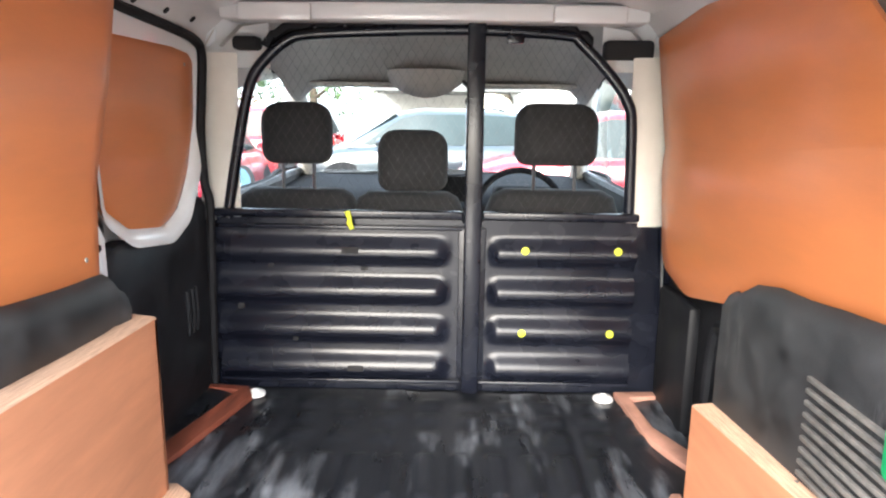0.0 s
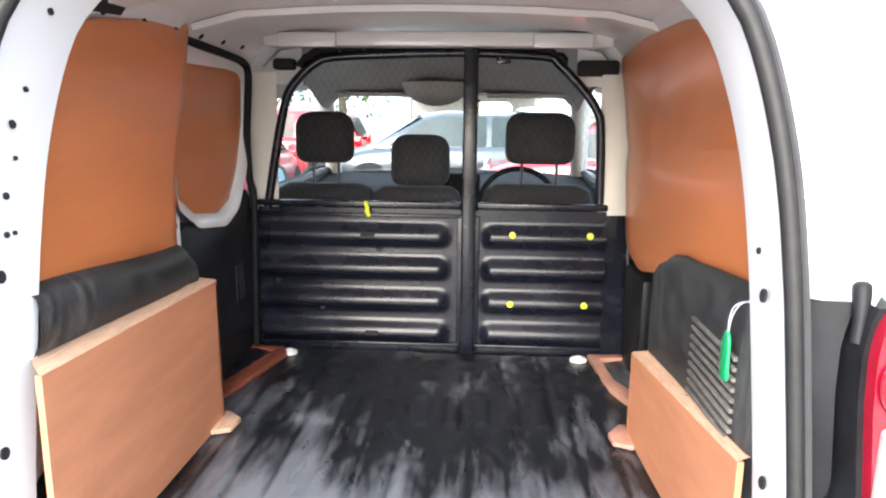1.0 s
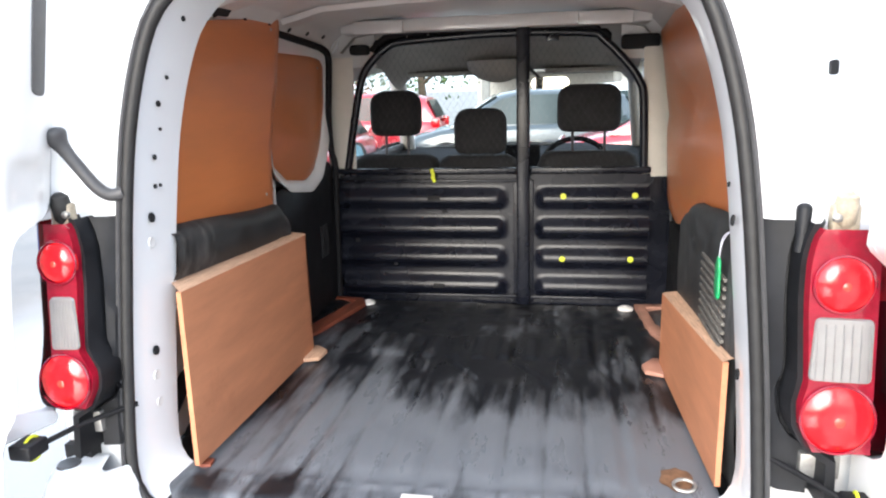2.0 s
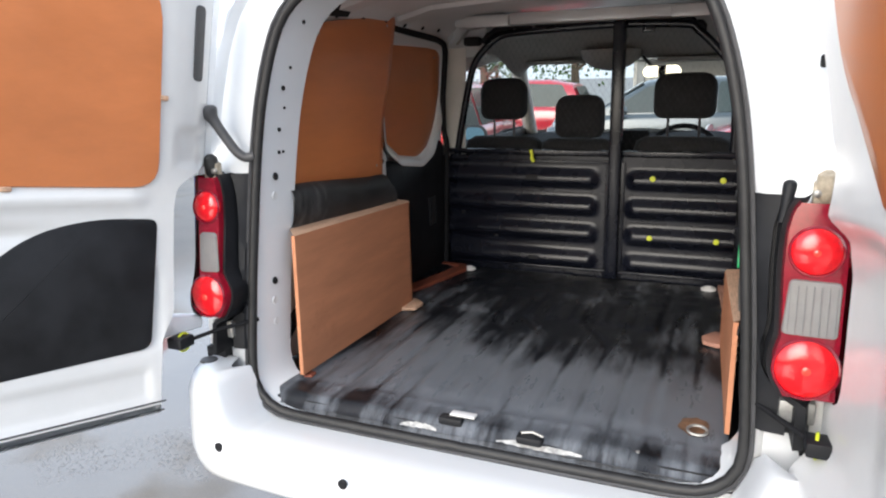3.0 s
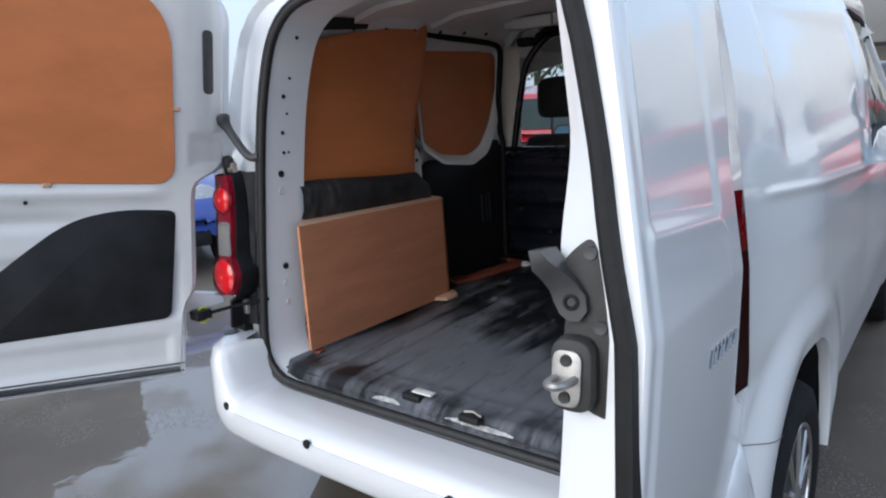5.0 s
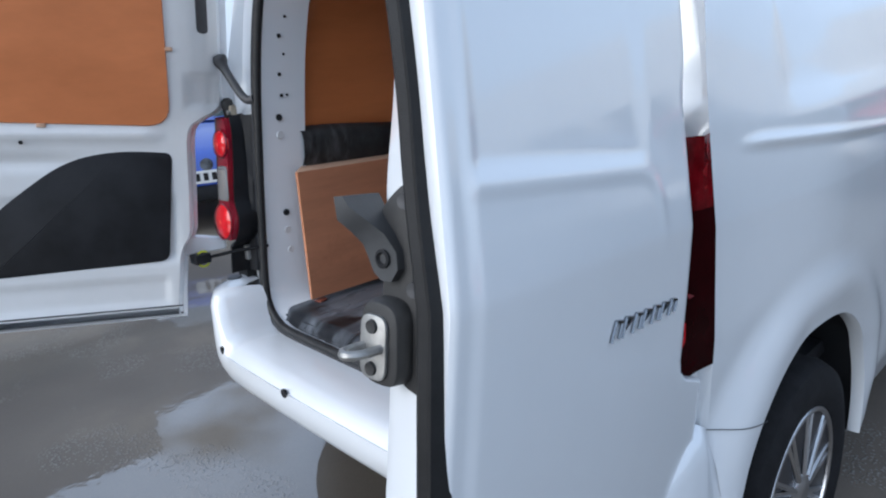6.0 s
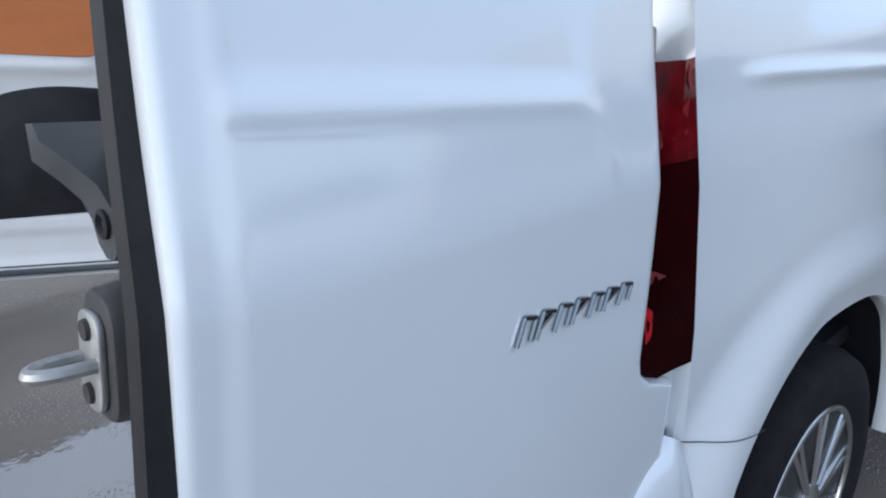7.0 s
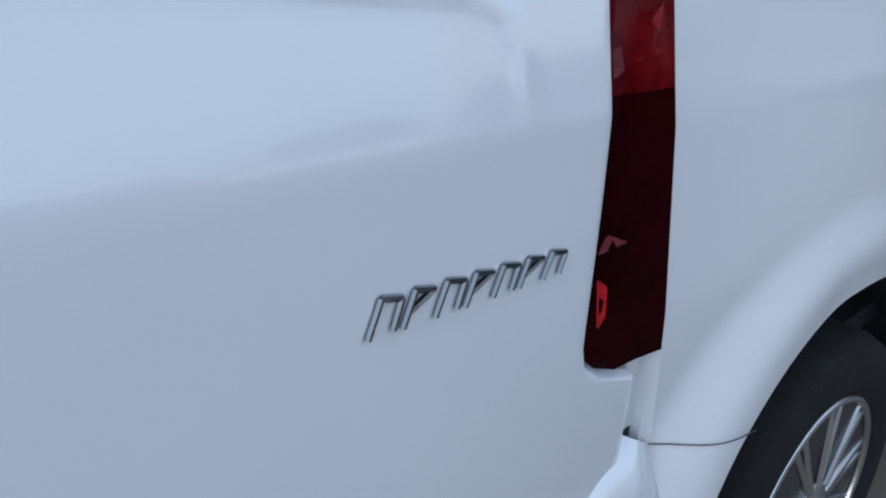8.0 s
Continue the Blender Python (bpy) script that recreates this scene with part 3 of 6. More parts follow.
for x, y, z in ((-0.663, 0.397, 0.482), (-0.257, 0.3795, 0.470), (0.257, 0.3795, 0.466), (0.663, 0.397, 0.482)):
    part("parking_sensor", Geo().lathe((x, y + 0.003, z), (0.25 * x, -1, 0), [(-0.004, 0.0125), (0.003, 0.0135), (0.005, 0.0115), (0.004, 0.004)], 20), PLASTIC, bumper, "black round parking sensor")
for sign in (-1, 1):
    seam = [(sign * (skin_x(y, 0.497 + horn_top(y, sign)) + 0.0022), y, 0.4985 + horn_top(y, sign)) for y in np.linspace(0.628, 0.80, 14)]
    part("bumper_seam", Geo().tube(seam, 0.0009, 6), GREYRUB, bumper, "dark joint between bumper and side panel")
    part("bumper_cap", Geo().lathe((sign * 0.80, 0.545, 0.664), (0, 0, 1), [(-0.002, 0.026), (0.003, 0.024), (0.002, 0.010)], 16), GREYRUB, bumper)
    part("bumper_clip", Geo().lathe((sign * 0.725, 0.50, 0.60), (0, -1, 0), [(-0.002, 0.006), (0.004, 0.006), (0.005, 0.003)], 10), GREYRUB, bumper)

# ---- tail lamps ----
for sign in (-1, 1):
    dx = 0.0 if sign > 0 else 0.017
    shift = Matrix.Translation((abs(dx), 0, 0))

    slim = 0.0 if sign > 0 else 0.014
    outer = 0.813 - slim

    def lamp_y(x, z):
        s = abs(x)
        return 0.538 + RAKE * (z - 0.95) - 0.010 * math.cos((s - 0.77) * 9) + 0.9 * max(0, s - 0.815) ** 1.4

    def lo(z):
        return (-0.008 if sign > 0 else 0.0) + lerp([(0.79, 0.765), (0.80, 0.742), (0.82, 0.722), (0.86, 0.704), (0.90, 0.702), (0.94, 0.712), (1.08, 0.706), (1.15, 0.708), (1.19, 0.716), (1.208, 0.728)], z) + (0.020 * smooth(0.88, 0.95, z) if sign < 0 else 0.0)

    def wrap(z):
        """Outline of the side lens at a height: swollen low down, its foot rounded off."""
        swell = -0.013 * math.exp(-((z - 0.862) / 0.040) ** 2)
        foot = 0.514 + 0.024 * (max(0.0, 0.838 - z) / 0.036) ** 2
        far = edge_y(z) - 0.002
        low = 1 - smooth(0.88, 1.0, z)
        pts = [(0.812, lamp_y(0.812, z)), (0.826 + 0.008 * low, lamp_y(0.826, z) + swell * 0.8), (0.836 + 0.010 * low, lamp_y(0.832, z) + 0.005 + swell), (0.843 + 0.008 * low, lamp_y(0.836, z) + 0.020 + swell), (0.850 + 0.005 * low, 0.590), (skin_x(far, z) + 0.0015, far)]
        return [(x - slim, max(y, foot) if z < 0.838 else y) for x, y in pts]

    rows = [[(sign * (lo(z) + (outer - lo(z)) * k), lamp_y(lo(z) + (outer - lo(z)) * k, z) + (0.022 if k == 0 else 0), z) for k in (0, 0.04, 0.12, 0.25, 0.4, 0.55, 0.7, 0.82, 0.9, 0.96, 1.0)] for z in np.linspace(0.818, 1.208, 30)]
    lamp = part("tail_lamp", Geo().grid(rows).moved(shift), CRIMSON, van, "red and clear tail lamp cluster")
    # the upper part's brighter red is the sky's reflection put into colour
    for nm, z0, z1, mat, lab in (("side_lens", 0.802, 1.088, DARKRED, "very dark red wrap-around lens"), ("upper_side_lens", 1.088, 1.208, SKYRED, "upper side lens, sky reflection painted as a brighter red")):
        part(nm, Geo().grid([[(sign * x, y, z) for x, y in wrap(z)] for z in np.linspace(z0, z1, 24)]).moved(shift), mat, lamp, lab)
    # glints off the reflector facets, painted as flat shapes on the lens
    for loop, mat in (([(0.596, 1.185), (0.604, 1.206), (0.607, 1.168)], FACETGLINT), ([(0.586, 1.150), (0.604, 1.166), (0.598, 1.138)], FACETGLINT), ([(0.574, 1.116), (0.600, 1.128), (0.604, 1.121)], FACETGLINT), ([(0.556, 1.102), (0.566, 1.110), (0.562, 1.132), (0.557, 1.128)], PINKGLINT), ([(0.528, 0.862), (0.540, 0.872), (0.543, 0.905), (0.533, 0.915)], REDGLINT), ([(0.536, 0.938), (0.572, 0.944), (0.548, 0.957)], PINKGLINT)):
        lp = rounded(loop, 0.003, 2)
        part("facet_glint", Geo().add([(sign * (float(np.interp(y, [q[1] for q in wrap(z)], [q[0] for q in wrap(z)])) + 0.0012), y, z) for y, z in lp], [tuple(range(len(lp)))]).moved(shift), mat, lamp)
    for z, r in ((1.114, 0.048), (0.879, 0.060)) if sign > 0 else ((1.128, 0.044), (0.876, 0.058)):
        xl = 0.757 if sign > 0 else 0.770
        part("round_lens", Geo().lathe((sign * xl, lamp_y(xl, z) + 0.004, z), (0, -1, 0.1), [(-0.002, r), (0.006, r * 0.97), (0.013, r * 0.8), (0.017, r * 0.5), (0.018, r * 0.15)], 32).moved(shift), BRIGHTRED, lamp, "domed bright red lens")
        # pale disc that paints a reflected highlight on the unlit dome
        part("lens_glint", Geo().lathe((sign * xl, lamp_y(xl, z) - 0.0135, z), (0, -1, 0.1), [(-0.001, r * 0.16), (0.0005, r * 0.15), (0.002, r * 0.1)], 20).moved(shift), LENSGLINT, lamp, "painted glint at the lens centre")
        part("lens_ring", Geo().tube([(sign * xl + r * math.cos(t), lamp_y(xl, z) - 0.003 + r * math.sin(t) * RAKE, z + r * math.sin(t)) for t in np.linspace(0, 2 * math.pi, 33)[:-1]], 0.0030, 6, closed=True).moved(shift), CRIMSON, lamp)
    nar = 0.022 if sign < 0 else 0.0
    cl = rounded([(0.706 + nar, 0.946), (0.808 - slim, 0.944), (0.808 - slim, 1.056), (0.714 + nar, 1.058)], 0.012)
    part("clear_lens", Geo().prism([(sign * x, lamp_y(x, z) - 0.001, z) for x, z in cl], [(sign * x, lamp_y(x, z) - 0.005, z) for x, z in inset(cl, 0.002)]).moved(shift), CLEARLENS, lamp, "clear reversing lens")
    for k in range(7):
        x = 0.717 + nar + (0.0140 - (nar + slim) / 6) * k
        part("lens_rib", Geo().tube([(sign * x, lamp_y(x, z) - 0.005, z) for z in (0.950, 0.99, 1.046)], 0.0014, 5).moved(shift), CLEARLENS, lamp)
    # black filler between opening and lamp
    def lo2(z):
        return lo(min(max(z, 0.79), 1.208))
    fil = []
    for z in np.linspace(0.70, 1.215, 24):
        xa, yl = ap_x(sign, z), lamp_y(0.71, z)
        fil.append([(sign * x + abs(dx) * (x > 0.69), y, z) for x, y in ((xa + 0.002, lip_y(z) + 0.002), (xa + 0.010, lip_y(z) - 0.012), (xa + 0.034, lip_y(z) - 0.030), (lo2(z) - 0.020, lip_y(z) - 0.036), (lo2(z) - 0.018, lip_y(z) - 0.020), (lo2(z) - 0.011, lip_y(z) - 0.020), (lo2(z) - 0.009, yl + 0.014), (lo2(z) + 0.010, yl + 0.020), (lo2(z) + 0.03, lip_y(z)))])
    part("lamp_filler", Geo().grid(fil), PLASTIC, van, "black plastic filler beside the lamp")
    lug = spline([(sign * 0.694, 0.592, 1.16), (sign * 0.699, 0.600, 1.20), (sign * 0.703, 0.612, 1.232), (sign * 0.704, 0.616, 1.244)], 3)
    if sign > 0:
        part("filler_lug", Geo().tube(lug, [0.010, 0.010, 0.010, 0.011, 0.012, 0.013, 0.0135, 0.013, 0.010, 0.006], 12), PLASTIC, van, "black plastic locating lug")
    hinge = part("door_hinge", Geo().box(sign * 0.745, sign * 0.792, 0.596, 0.622, 1.195, 1.245), PRIMER, van, "bare primed door hinge", bevel=0.006)
    part("hinge_pin", Geo().lathe((sign * 0.768, 0.606, 1.212), (0, -0.1, 1), [(-0.012, 0.010), (0.0, 0.018), (0.03, 0.020), (0.048, 0.018), (0.056, 0.008)], 14), PRIMER if sign > 0 else LATCH, hinge)
    part("hinge_bolt", Geo().lathe((sign * 0.752, 0.594, 1.222), (0, -1, 0), [(-0.004, 0.008), (0.005, 0.008), (0.007, 0.004)], 8), STEEL, hinge)
    part("hinge_leaf", Geo().box(sign * 0.72, sign * 0.79, 0.565, 0.60, 0.735, 0.785), STEEL, van, bevel=0.005)
    # strip below the lamp
    part("shut_strip", Geo().box(sign * 0.78, sign * 0.838, 0.598, 0.640, 0.690, 0.815), INNER, van, bevel=0.004)
    part("shut_gap", Geo().box(sign * 0.77, sign * 0.836, 0.580, 0.638, 0.655, 0.690), HOLE, van)
    # check strap with its marker
    ys = 0.442 if sign < 0 else 0.484
    zs_ = 0.765 if sign < 0 else 0.738
    strap = part("check_strap", Geo().tube([(sign * 0.66, 0.615, zs_ + 0.02), (sign * 0.74, 0.53, zs_ + 0.008), (sign * 0.775, ys + 0.01, zs_)], 0.006, 8), RUBBER, van, "black door check strap")
    part("strap_block", Geo().box(sign * 0.765, sign * 0.815, ys - 0.035, ys + 0.02, zs_ - 0.016, zs_ + 0.016), PLASTIC, strap, bevel=0.005)
    part("strap_marker", Geo().tube([(sign * 0.787 + 0.003 * math.cos(t), ys + 0.021 * math.cos(t), zs_ - 0.004 + 0.026 * math.sin(t)) for t in np.linspace(0.3, 5.6, 14)], 0.0035, 6), YELLOW, strap, "yellow paint marker")

# wiring boot from the frame to the nearside door
boot = spline([(-0.752, 0.588, 1.402), (-0.746, 0.590, 1.384), (-0.731, 0.595, 1.355), (-0.705, 0.603, 1.312), (-0.682, 0.611, 1.277), (-0.660, 0.620, 1.260), (-0.636, 0.630, 1.264)], 4)
part("wiring_boot", Geo().tube(boot, [0.010, 0.019, 0.0235, 0.025, 0.0245, 0.022, 0.018, 0.0155, 0.0145] + [0.0135] * (len(boot) - 9), 12), GREYRUB, van, "grey rubber wiring boot")


# ---- rear doors ----
def rrect(u, s, u0, u1, s0, s1, soft):
    """1 inside a rectangle, falling to 0 at its soft border."""
    return smooth(u0 - soft, u0, u) * (1 - smooth(u1, u1 + soft, u)) * smooth(s0 - soft, s0, s) * (1 - smooth(s1, s1 + soft, s))


def door_axes(origin, degrees, sign):
    """Origin, width, height and face directions of a door swung out by that angle."""
    up = Vector((0, RAKE, 1)).normalized()
    back = Vector((0, -up.z, up.y))
    a = radians(degrees)
    wide = Vector((-sign, 0, 0)) * math.cos(a) + back * math.sin(a)
    return Vector(origin), wide, up, up.cross(wide)


def crown(s):
    return 0.085 * (max(s - 0.45, 0) / 0.65) ** 1.5 + 0.015 * (max(0.45 - s, 0) / 0.45) ** 2


def creased(u, s):
    """Lean of the outer skin: upright below a crease, leaning in above it."""
    d = s - (0.567 - 0.042 * u)
    d = 0.5 * (d + math.sqrt(d * d + 0.00003))
    return 0.172 * d + 0.015 * (max(0.45 - s, 0) / 0.45) ** 2


def build_door(origin, degrees, sign, width, hinge, outer_at, thick, relief, label, neck=0.0, shear=0.0, thin=None):
    o, wide, up, face = door_axes(origin, degrees, sign)
    out = face * sign          # away from the load space when shut

    def at(u, s, w):
        """w is depth behind the outer skin."""
        return o + wide * (u + shear * u * (0.5 - s)) + up * s + out * (outer_at - (creased(u, s) if sign > 0 else crown(s)) - w)

    def edge(s):
        top = max(0.0, (s - 1.13) / 0.13)
        return hinge(s) + 0.11 * top ** 2.2

    us = np.concatenate([np.linspace(0, 0.86, 62), np.linspace(0.87, 1, 24)])
    ss = np.concatenate([np.linspace(0.0, 0.06, 5), np.linspace(0.08, 0.50, 20), np.linspace(0.51, 0.71, 44), np.linspace(0.725, 1.16, 24), np.linspace(1.18, 1.262, 8)])

    def sheet(depth, shrink, rel):
        rows = []
        for s in ss:
            h, f = edge(s) + shrink + (neck * rrect(s, 0.5, 0.24, 0.80, 0, 1, 0.04) if depth > 0.03 else 0.0), width - shrink - 0.05 * max(0, (s - 1.20) / 0.06) ** 2 * 0.4
            se = min(max(s, 0.0 + shrink), 1.262 - shrink)
            rows.append([at(h + (f - h) * k, se, depth + rel(h + (f - h) * k, se)) for k in us])
        return rows

    def edge_round(u, s):
        d = min(u - edge(s), s - 0.0, 1.262 - s)
        return 0.016 * max(0.0, 1 - d / 0.022) ** 2 + 0.005 * max(0.0, 1 - (width - u) / 0.010) ** 2
    outside = sheet(0.0, 0.0, lambda u, s: relief(u, s) + edge_round(u, s))
    flange = sheet(0.020, 0.0, lambda u, s: relief(u, s))
    door = Geo().grid(outside)

    def border(rows):
        return rows[0] + [r[-1] for r in rows[1:]] + rows[-1][-2::-1] + [r[0] for r in rows[-2:0:-1]]
    slim = thin or (lambda u, s: 0.0)
    inner = sheet(thick, 0.030, lambda u, s: -slim(u, s))
    door.grid([border(outside), border(flange), border(sheet(0.060 if sign > 0 else 0.026, 0.012, lambda u, s: 0)), border(sheet(thick - 0.02, 0.020, lambda u, s: -slim(u, s) * 0.8)), border(inner)], closed=True)
    shell = part("rear_door", door, WHITE, van, label, angle=45)
    return shell, at, edge, inner


def pad(at, loop, w0, w1, soften=0.0):
    """A plate with the outline loop in (u, s), between two depths."""
    g = Geo()
    g.grid([[at(u, s, w0) for u, s in loop], [at(u, s, w1 + (w0 - w1) * 0.3) for u, s in loop], [at(u, s, w1) for u, s in inset(loop, soften or 0.002)]], closed=True)
    n = len(loop)
    g.f.append(tuple(range(len(g.v) - n, len(g.v))))
    return g


def inner_face(at, edge, width, thick, relief, parent, step=0.012):
    """The pressed inner panel, with hollows where relief says so."""
    rows = []
    for s in np.arange(0.05, 1.235, step):
        h, f = edge(s) + 0.03, width - 0.03
        rows.append([at(h + (f - h) * k, s, thick + relief(h + (f - h) * k, s)) for k in np.linspace(0, 1, 60)])
    return part("inner_panel", Geo().grid(rows), INNER, parent, "white pressed inner door panel", angle=50)


# offside door: outer skin with the pressed blank window
R_W = 0.664


CURL = [(0.66, 0.655), (0.262, 0.653), (0.232, 0.641), (0.214, 0.615), (0.206, 0.575), (0.203, 0.530)]


def r_skin(u, s):
    press = smooth(0.658, 0.684, s) * smooth(0.225, 0.27, u) * (1 - smooth(1.12, 1.17, s))
    d = 1.0
    for (ua, sa), (ub, sb) in zip(CURL, CURL[1:]):
        k = min(max(((u - ua) * (ub - ua) + (s - sa) * (sb - sa)) / ((ub - ua) ** 2 + (sb - sa) ** 2), 0.0), 1.0)
        d = min(d, math.hypot(u - ua - (ub - ua) * k, s - sa - (sb - sa) * k))
    fade = smooth(0.53, 0.62, s)
    ridge = -0.0022 * math.exp(-(d / 0.011) ** 2) * fade * (1 - smooth(0.618, 0.636, u))
    rim = 0.004 * smooth(0.618, 0.640, u)
    return 0.0048 * press * (1 - smooth(0.605, 0.63, u)) + ridge + rim


def r_hinge(s):
    return lerp([(0.0, -0.012), (0.16, -0.016), (0.26, -0.018), (0.290, -0.015), (0.298, 0.045), (0.312, 0.074), (0.330, 0.084), (0.350, 0.087), (0.40, 0.087), (0.48, 0.087), (0.60, 0.090), (0.75, 0.092), (0.82, 0.075), (1.3, 0.06)], s)


def r_thin(u, s):
    """The inner panel draws in towards the hinges and the top."""
    return 0.034 * smooth(0.60, 0.80, s) + 0.008 * smooth(0.62, 0.70, s) * (1 - smooth(0.585, 0.600, u)) + 0.050 * (1 - smooth(0.33, 0.60, u)) * smooth(0.12, 0.22, s) * (1 - smooth(0.62, 0.68, s))


r_door, r_at, r_edge, _ = build_door((0.868, 0.541, 0.512), 95, 1, R_W, r_hinge, 0.0, 0.115, r_skin, "white rear door, open, blank window pressing", neck=0.022, shear=0.055, thin=r_thin)
inner_face(r_at, r_edge, R_W, 0.115, lambda u, s: -r_thin(u, s), r_door)
ply_r = rounded([(0.47, 0.70), (0.545, 0.70), (0.575, 0.85), (0.57, 1.17), (0.24, 1.17), (0.24, 0.92)], [0.03, 0.03, 0.10, 0.08, 0.12, 0.10])
part("door_lining", pad(lambda u, s, w: r_at(u, s, w - r_thin(u, s)), ply_r, 0.116, 0.122), PLY, r_door, "orange-brown plywood door lining")


def seal_w(s):
    """Depth of the edge seal's middle behind the skin."""
    return lerp([(0.30, 0.012), (0.43, 0.0215), (0.62, 0.0345), (0.67, 0.0360), (0.75, 0.0355), (0.81, 0.0385), (0.88, 0.0430), (0.95, 0.0520), (1.2, 0.070)], s)


strip = Geo().grid([[r_at(R_W - du + (lerp([(0.2, 0.014), (0.43, 0.011), (0.71, 0.004), (1.2, 0.0)], s) if du < 0 else 0.0), s, seal_w(s) + w) for s in np.linspace(0.0, 1.22, 44)] for du, w in ((0.010, -0.012), (0.0, -0.0115), (-0.006, -0.009), (-0.004, -0.003), (-0.0075, 0.006), (-0.003, 0.0125), (0.014, 0.0145))])
part("edge_seal", strip, EDGESEAL, r_door, "dark grey rubber edge seal")
# latch plate, lever and striker loop on the free edge
FREE = r_at(1, 0, 0) - r_at(0, 0, 0)
lat = rounded([(0.066, 0.656), (0.056, 0.648), (0.049, 0.562), (0.034, 0.446), (0.039, 0.437), (0.078, 0.447), (0.112, 0.492), (0.112, 0.540), (0.104, 0.575), (0.103, 0.625), (0.088, 0.640)], 0.010)
g = Geo().prism([r_at(R_W - 0.045, s, w) for w, s in lat], [r_at(R_W - 0.010, s, w) for w, s in lat])
latch = part("latch_plate", g, LATCH, r_door, "black plastic latch housing", bevel=0.003)
lev = []
for (wl, sl), (wr, sr), u0, u1 in (((0.1275, 0.6395), (0.1135, 0.6410), 0.643, 0.6930), ((0.1260, 0.6165), (0.1050, 0.6310), 0.645, 0.6925), ((0.1210, 0.6040), (0.0955, 0.6185), 0.648, 0.6800), ((0.1170, 0.5910), (0.0840, 0.6050), 0.650, 0.6690), ((0.1160, 0.5780), (0.0740, 0.5880), 0.650, 0.6645), ((0.1100, 0.5630), (0.0745, 0.5700), 0.650, 0.6640), ((0.1000, 0.5555), (0.0860, 0.5565), 0.650, 0.6635)):
    sec = rounded([(0, u0), (1, u0), (1, u1), (0, u1)], 0.004, 3)
    lev.append([r_at(u, sl + (sr - sl) * k, wl + (wr - wl) * k) for k, u in sec])
g = Geo().grid(lev, closed=True)
g.f += [tuple(range(len(lev[0]) - 1, -1, -1)), tuple(range(len(g.v) - len(lev[0]), len(g.v)))]
lever = part("latch_lever", g, LEVER, latch, "grey plastic release lever", angle=40)
part("lever_bolt", Geo().lathe(r_at(0.664, 0.579, 0.093), FREE, [(-0.002, 0.010), (0.003, 0.010), (0.004, 0.007), (0.0, 0.005)], 14), HOLE, latch)
for s, w in ((0.638, 0.065), (0.551, 0.063)):
    part("latch_screw", Geo().lathe(r_at(R_W - 0.011, s, w), FREE, [(-0.002, 0.009), (0.005, 0.008), (0.004, 0.003)], 12), GREYRUB, latch)
hsg = rounded([(0.062, 0.448), (0.119, 0.448), (0.121, 0.540), (0.066, 0.540)], 0.024)
part("striker_housing", Geo().prism([r_at(R_W - 0.012, s, w) for w, s in hsg], [r_at(R_W + 0.012, s, w) for w, s in scaled(hsg, 0.94)]), LATCH, latch, bevel=0.004)
plt = rounded([(0.077, 0.457), (0.114, 0.457), (0.114, 0.525), (0.077, 0.525)], 0.015)
plate = part("striker_plate", Geo().prism([r_at(R_W + 0.012, s, w) for w, s in plt], [r_at(R_W + 0.017, s, w) for w, s in plt]), STEEL, latch, "zinc striker plate", bevel=0.0015)
part("striker_loop", Geo().tube(spline([r_at(R_W + 0.014, 0.492, 0.084), r_at(R_W + 0.042, 0.492, 0.086), r_at(R_W + 0.052, 0.491, 0.096), r_at(R_W + 0.042, 0.490, 0.108), r_at(R_W + 0.014, 0.490, 0.109)], 4), 0.0052, 8), STEEL, latch, "steel striker loop")
for s in (0.469, 0.513):
    part("plate_screw", Geo().lathe(r_at(R_W + 0.016, s, 0.096), FREE, [(-0.001, 0.008), (0.004, 0.007), (0.003, 0.003)], 12), LATCH, latch)
# badge: seven slanting chrome shapes, no lettering
for k in range(7):
    u1 = 0.345 - k * 0.0290
    tall = 0.0265 - 0.0008 * k
    gb = Geo()
    for (ua, sa), (ub, sb) in (((0.0, 0.0), (0.0, 1.0)), ((0.0, 1.0), (0.019, 0.86)), ((0.019, 0.86), (0.002 if k % 2 else 0.020, 0.42 if k % 2 else 0.05))):
        pa = r_at(u1 - ua - 0.010 * sa + 0.010, 0.438 + tall * sa, -0.0025)
        pb = r_at(u1 - ub - 0.010 * sb + 0.010, 0.438 + tall * sb, -0.0025)
        gb.tube([pa, pb], 0.0027, 6)
    part("badge_shape", gb, CHROME, r_door, "slanting chrome badge shape")

# nearside door: inner side with lining, dark lower trim and slot
L_W, L_T = 0.79, 0.095


def l_hinge(s):
    return lerp([(0.0, 0.175), (0.10, 0.170), (0.22, 0.160), (0.255, 0.148), (0.275, 0.134), (0.30, 0.127), (0.40, 0.124), (0.58, 0.123), (0.620, 0.118), (0.640, 0.106), (0.655, 0.084), (0.675, 0.045), (0.70, 0.014), (1.3, 0.020)], s)


def l_thin(u, s):
    """The inner panel falls away towards the hinges."""
    return lerp([(0.0, 0.070), (0.037, 0.060), (0.060, 0.040), (0.086, 0.020), (0.13, 0.006), (0.17, 0.0)], u) * smooth(0.62, 0.70, s)


l_door, l_at, l_edge, _ = build_door((-0.724, 0.519, 0.550), 110, -1, L_W, l_hinge, L_T, L_T, lambda u, s: 0.004 * smooth(0.64, 0.68, s), "white rear door, open, lined inside with plywood", thin=l_thin)
lug = rounded([(0.035, 0.222), (0.175, 0.205), (0.175, 0.275), (0.10, 0.268), (0.04, 0.258)], 0.014)
part("hinge_lug", pad(l_at, lug, 0.004, 0.030, 0.006), WHITE, l_door, "white painted lug below the lamp")


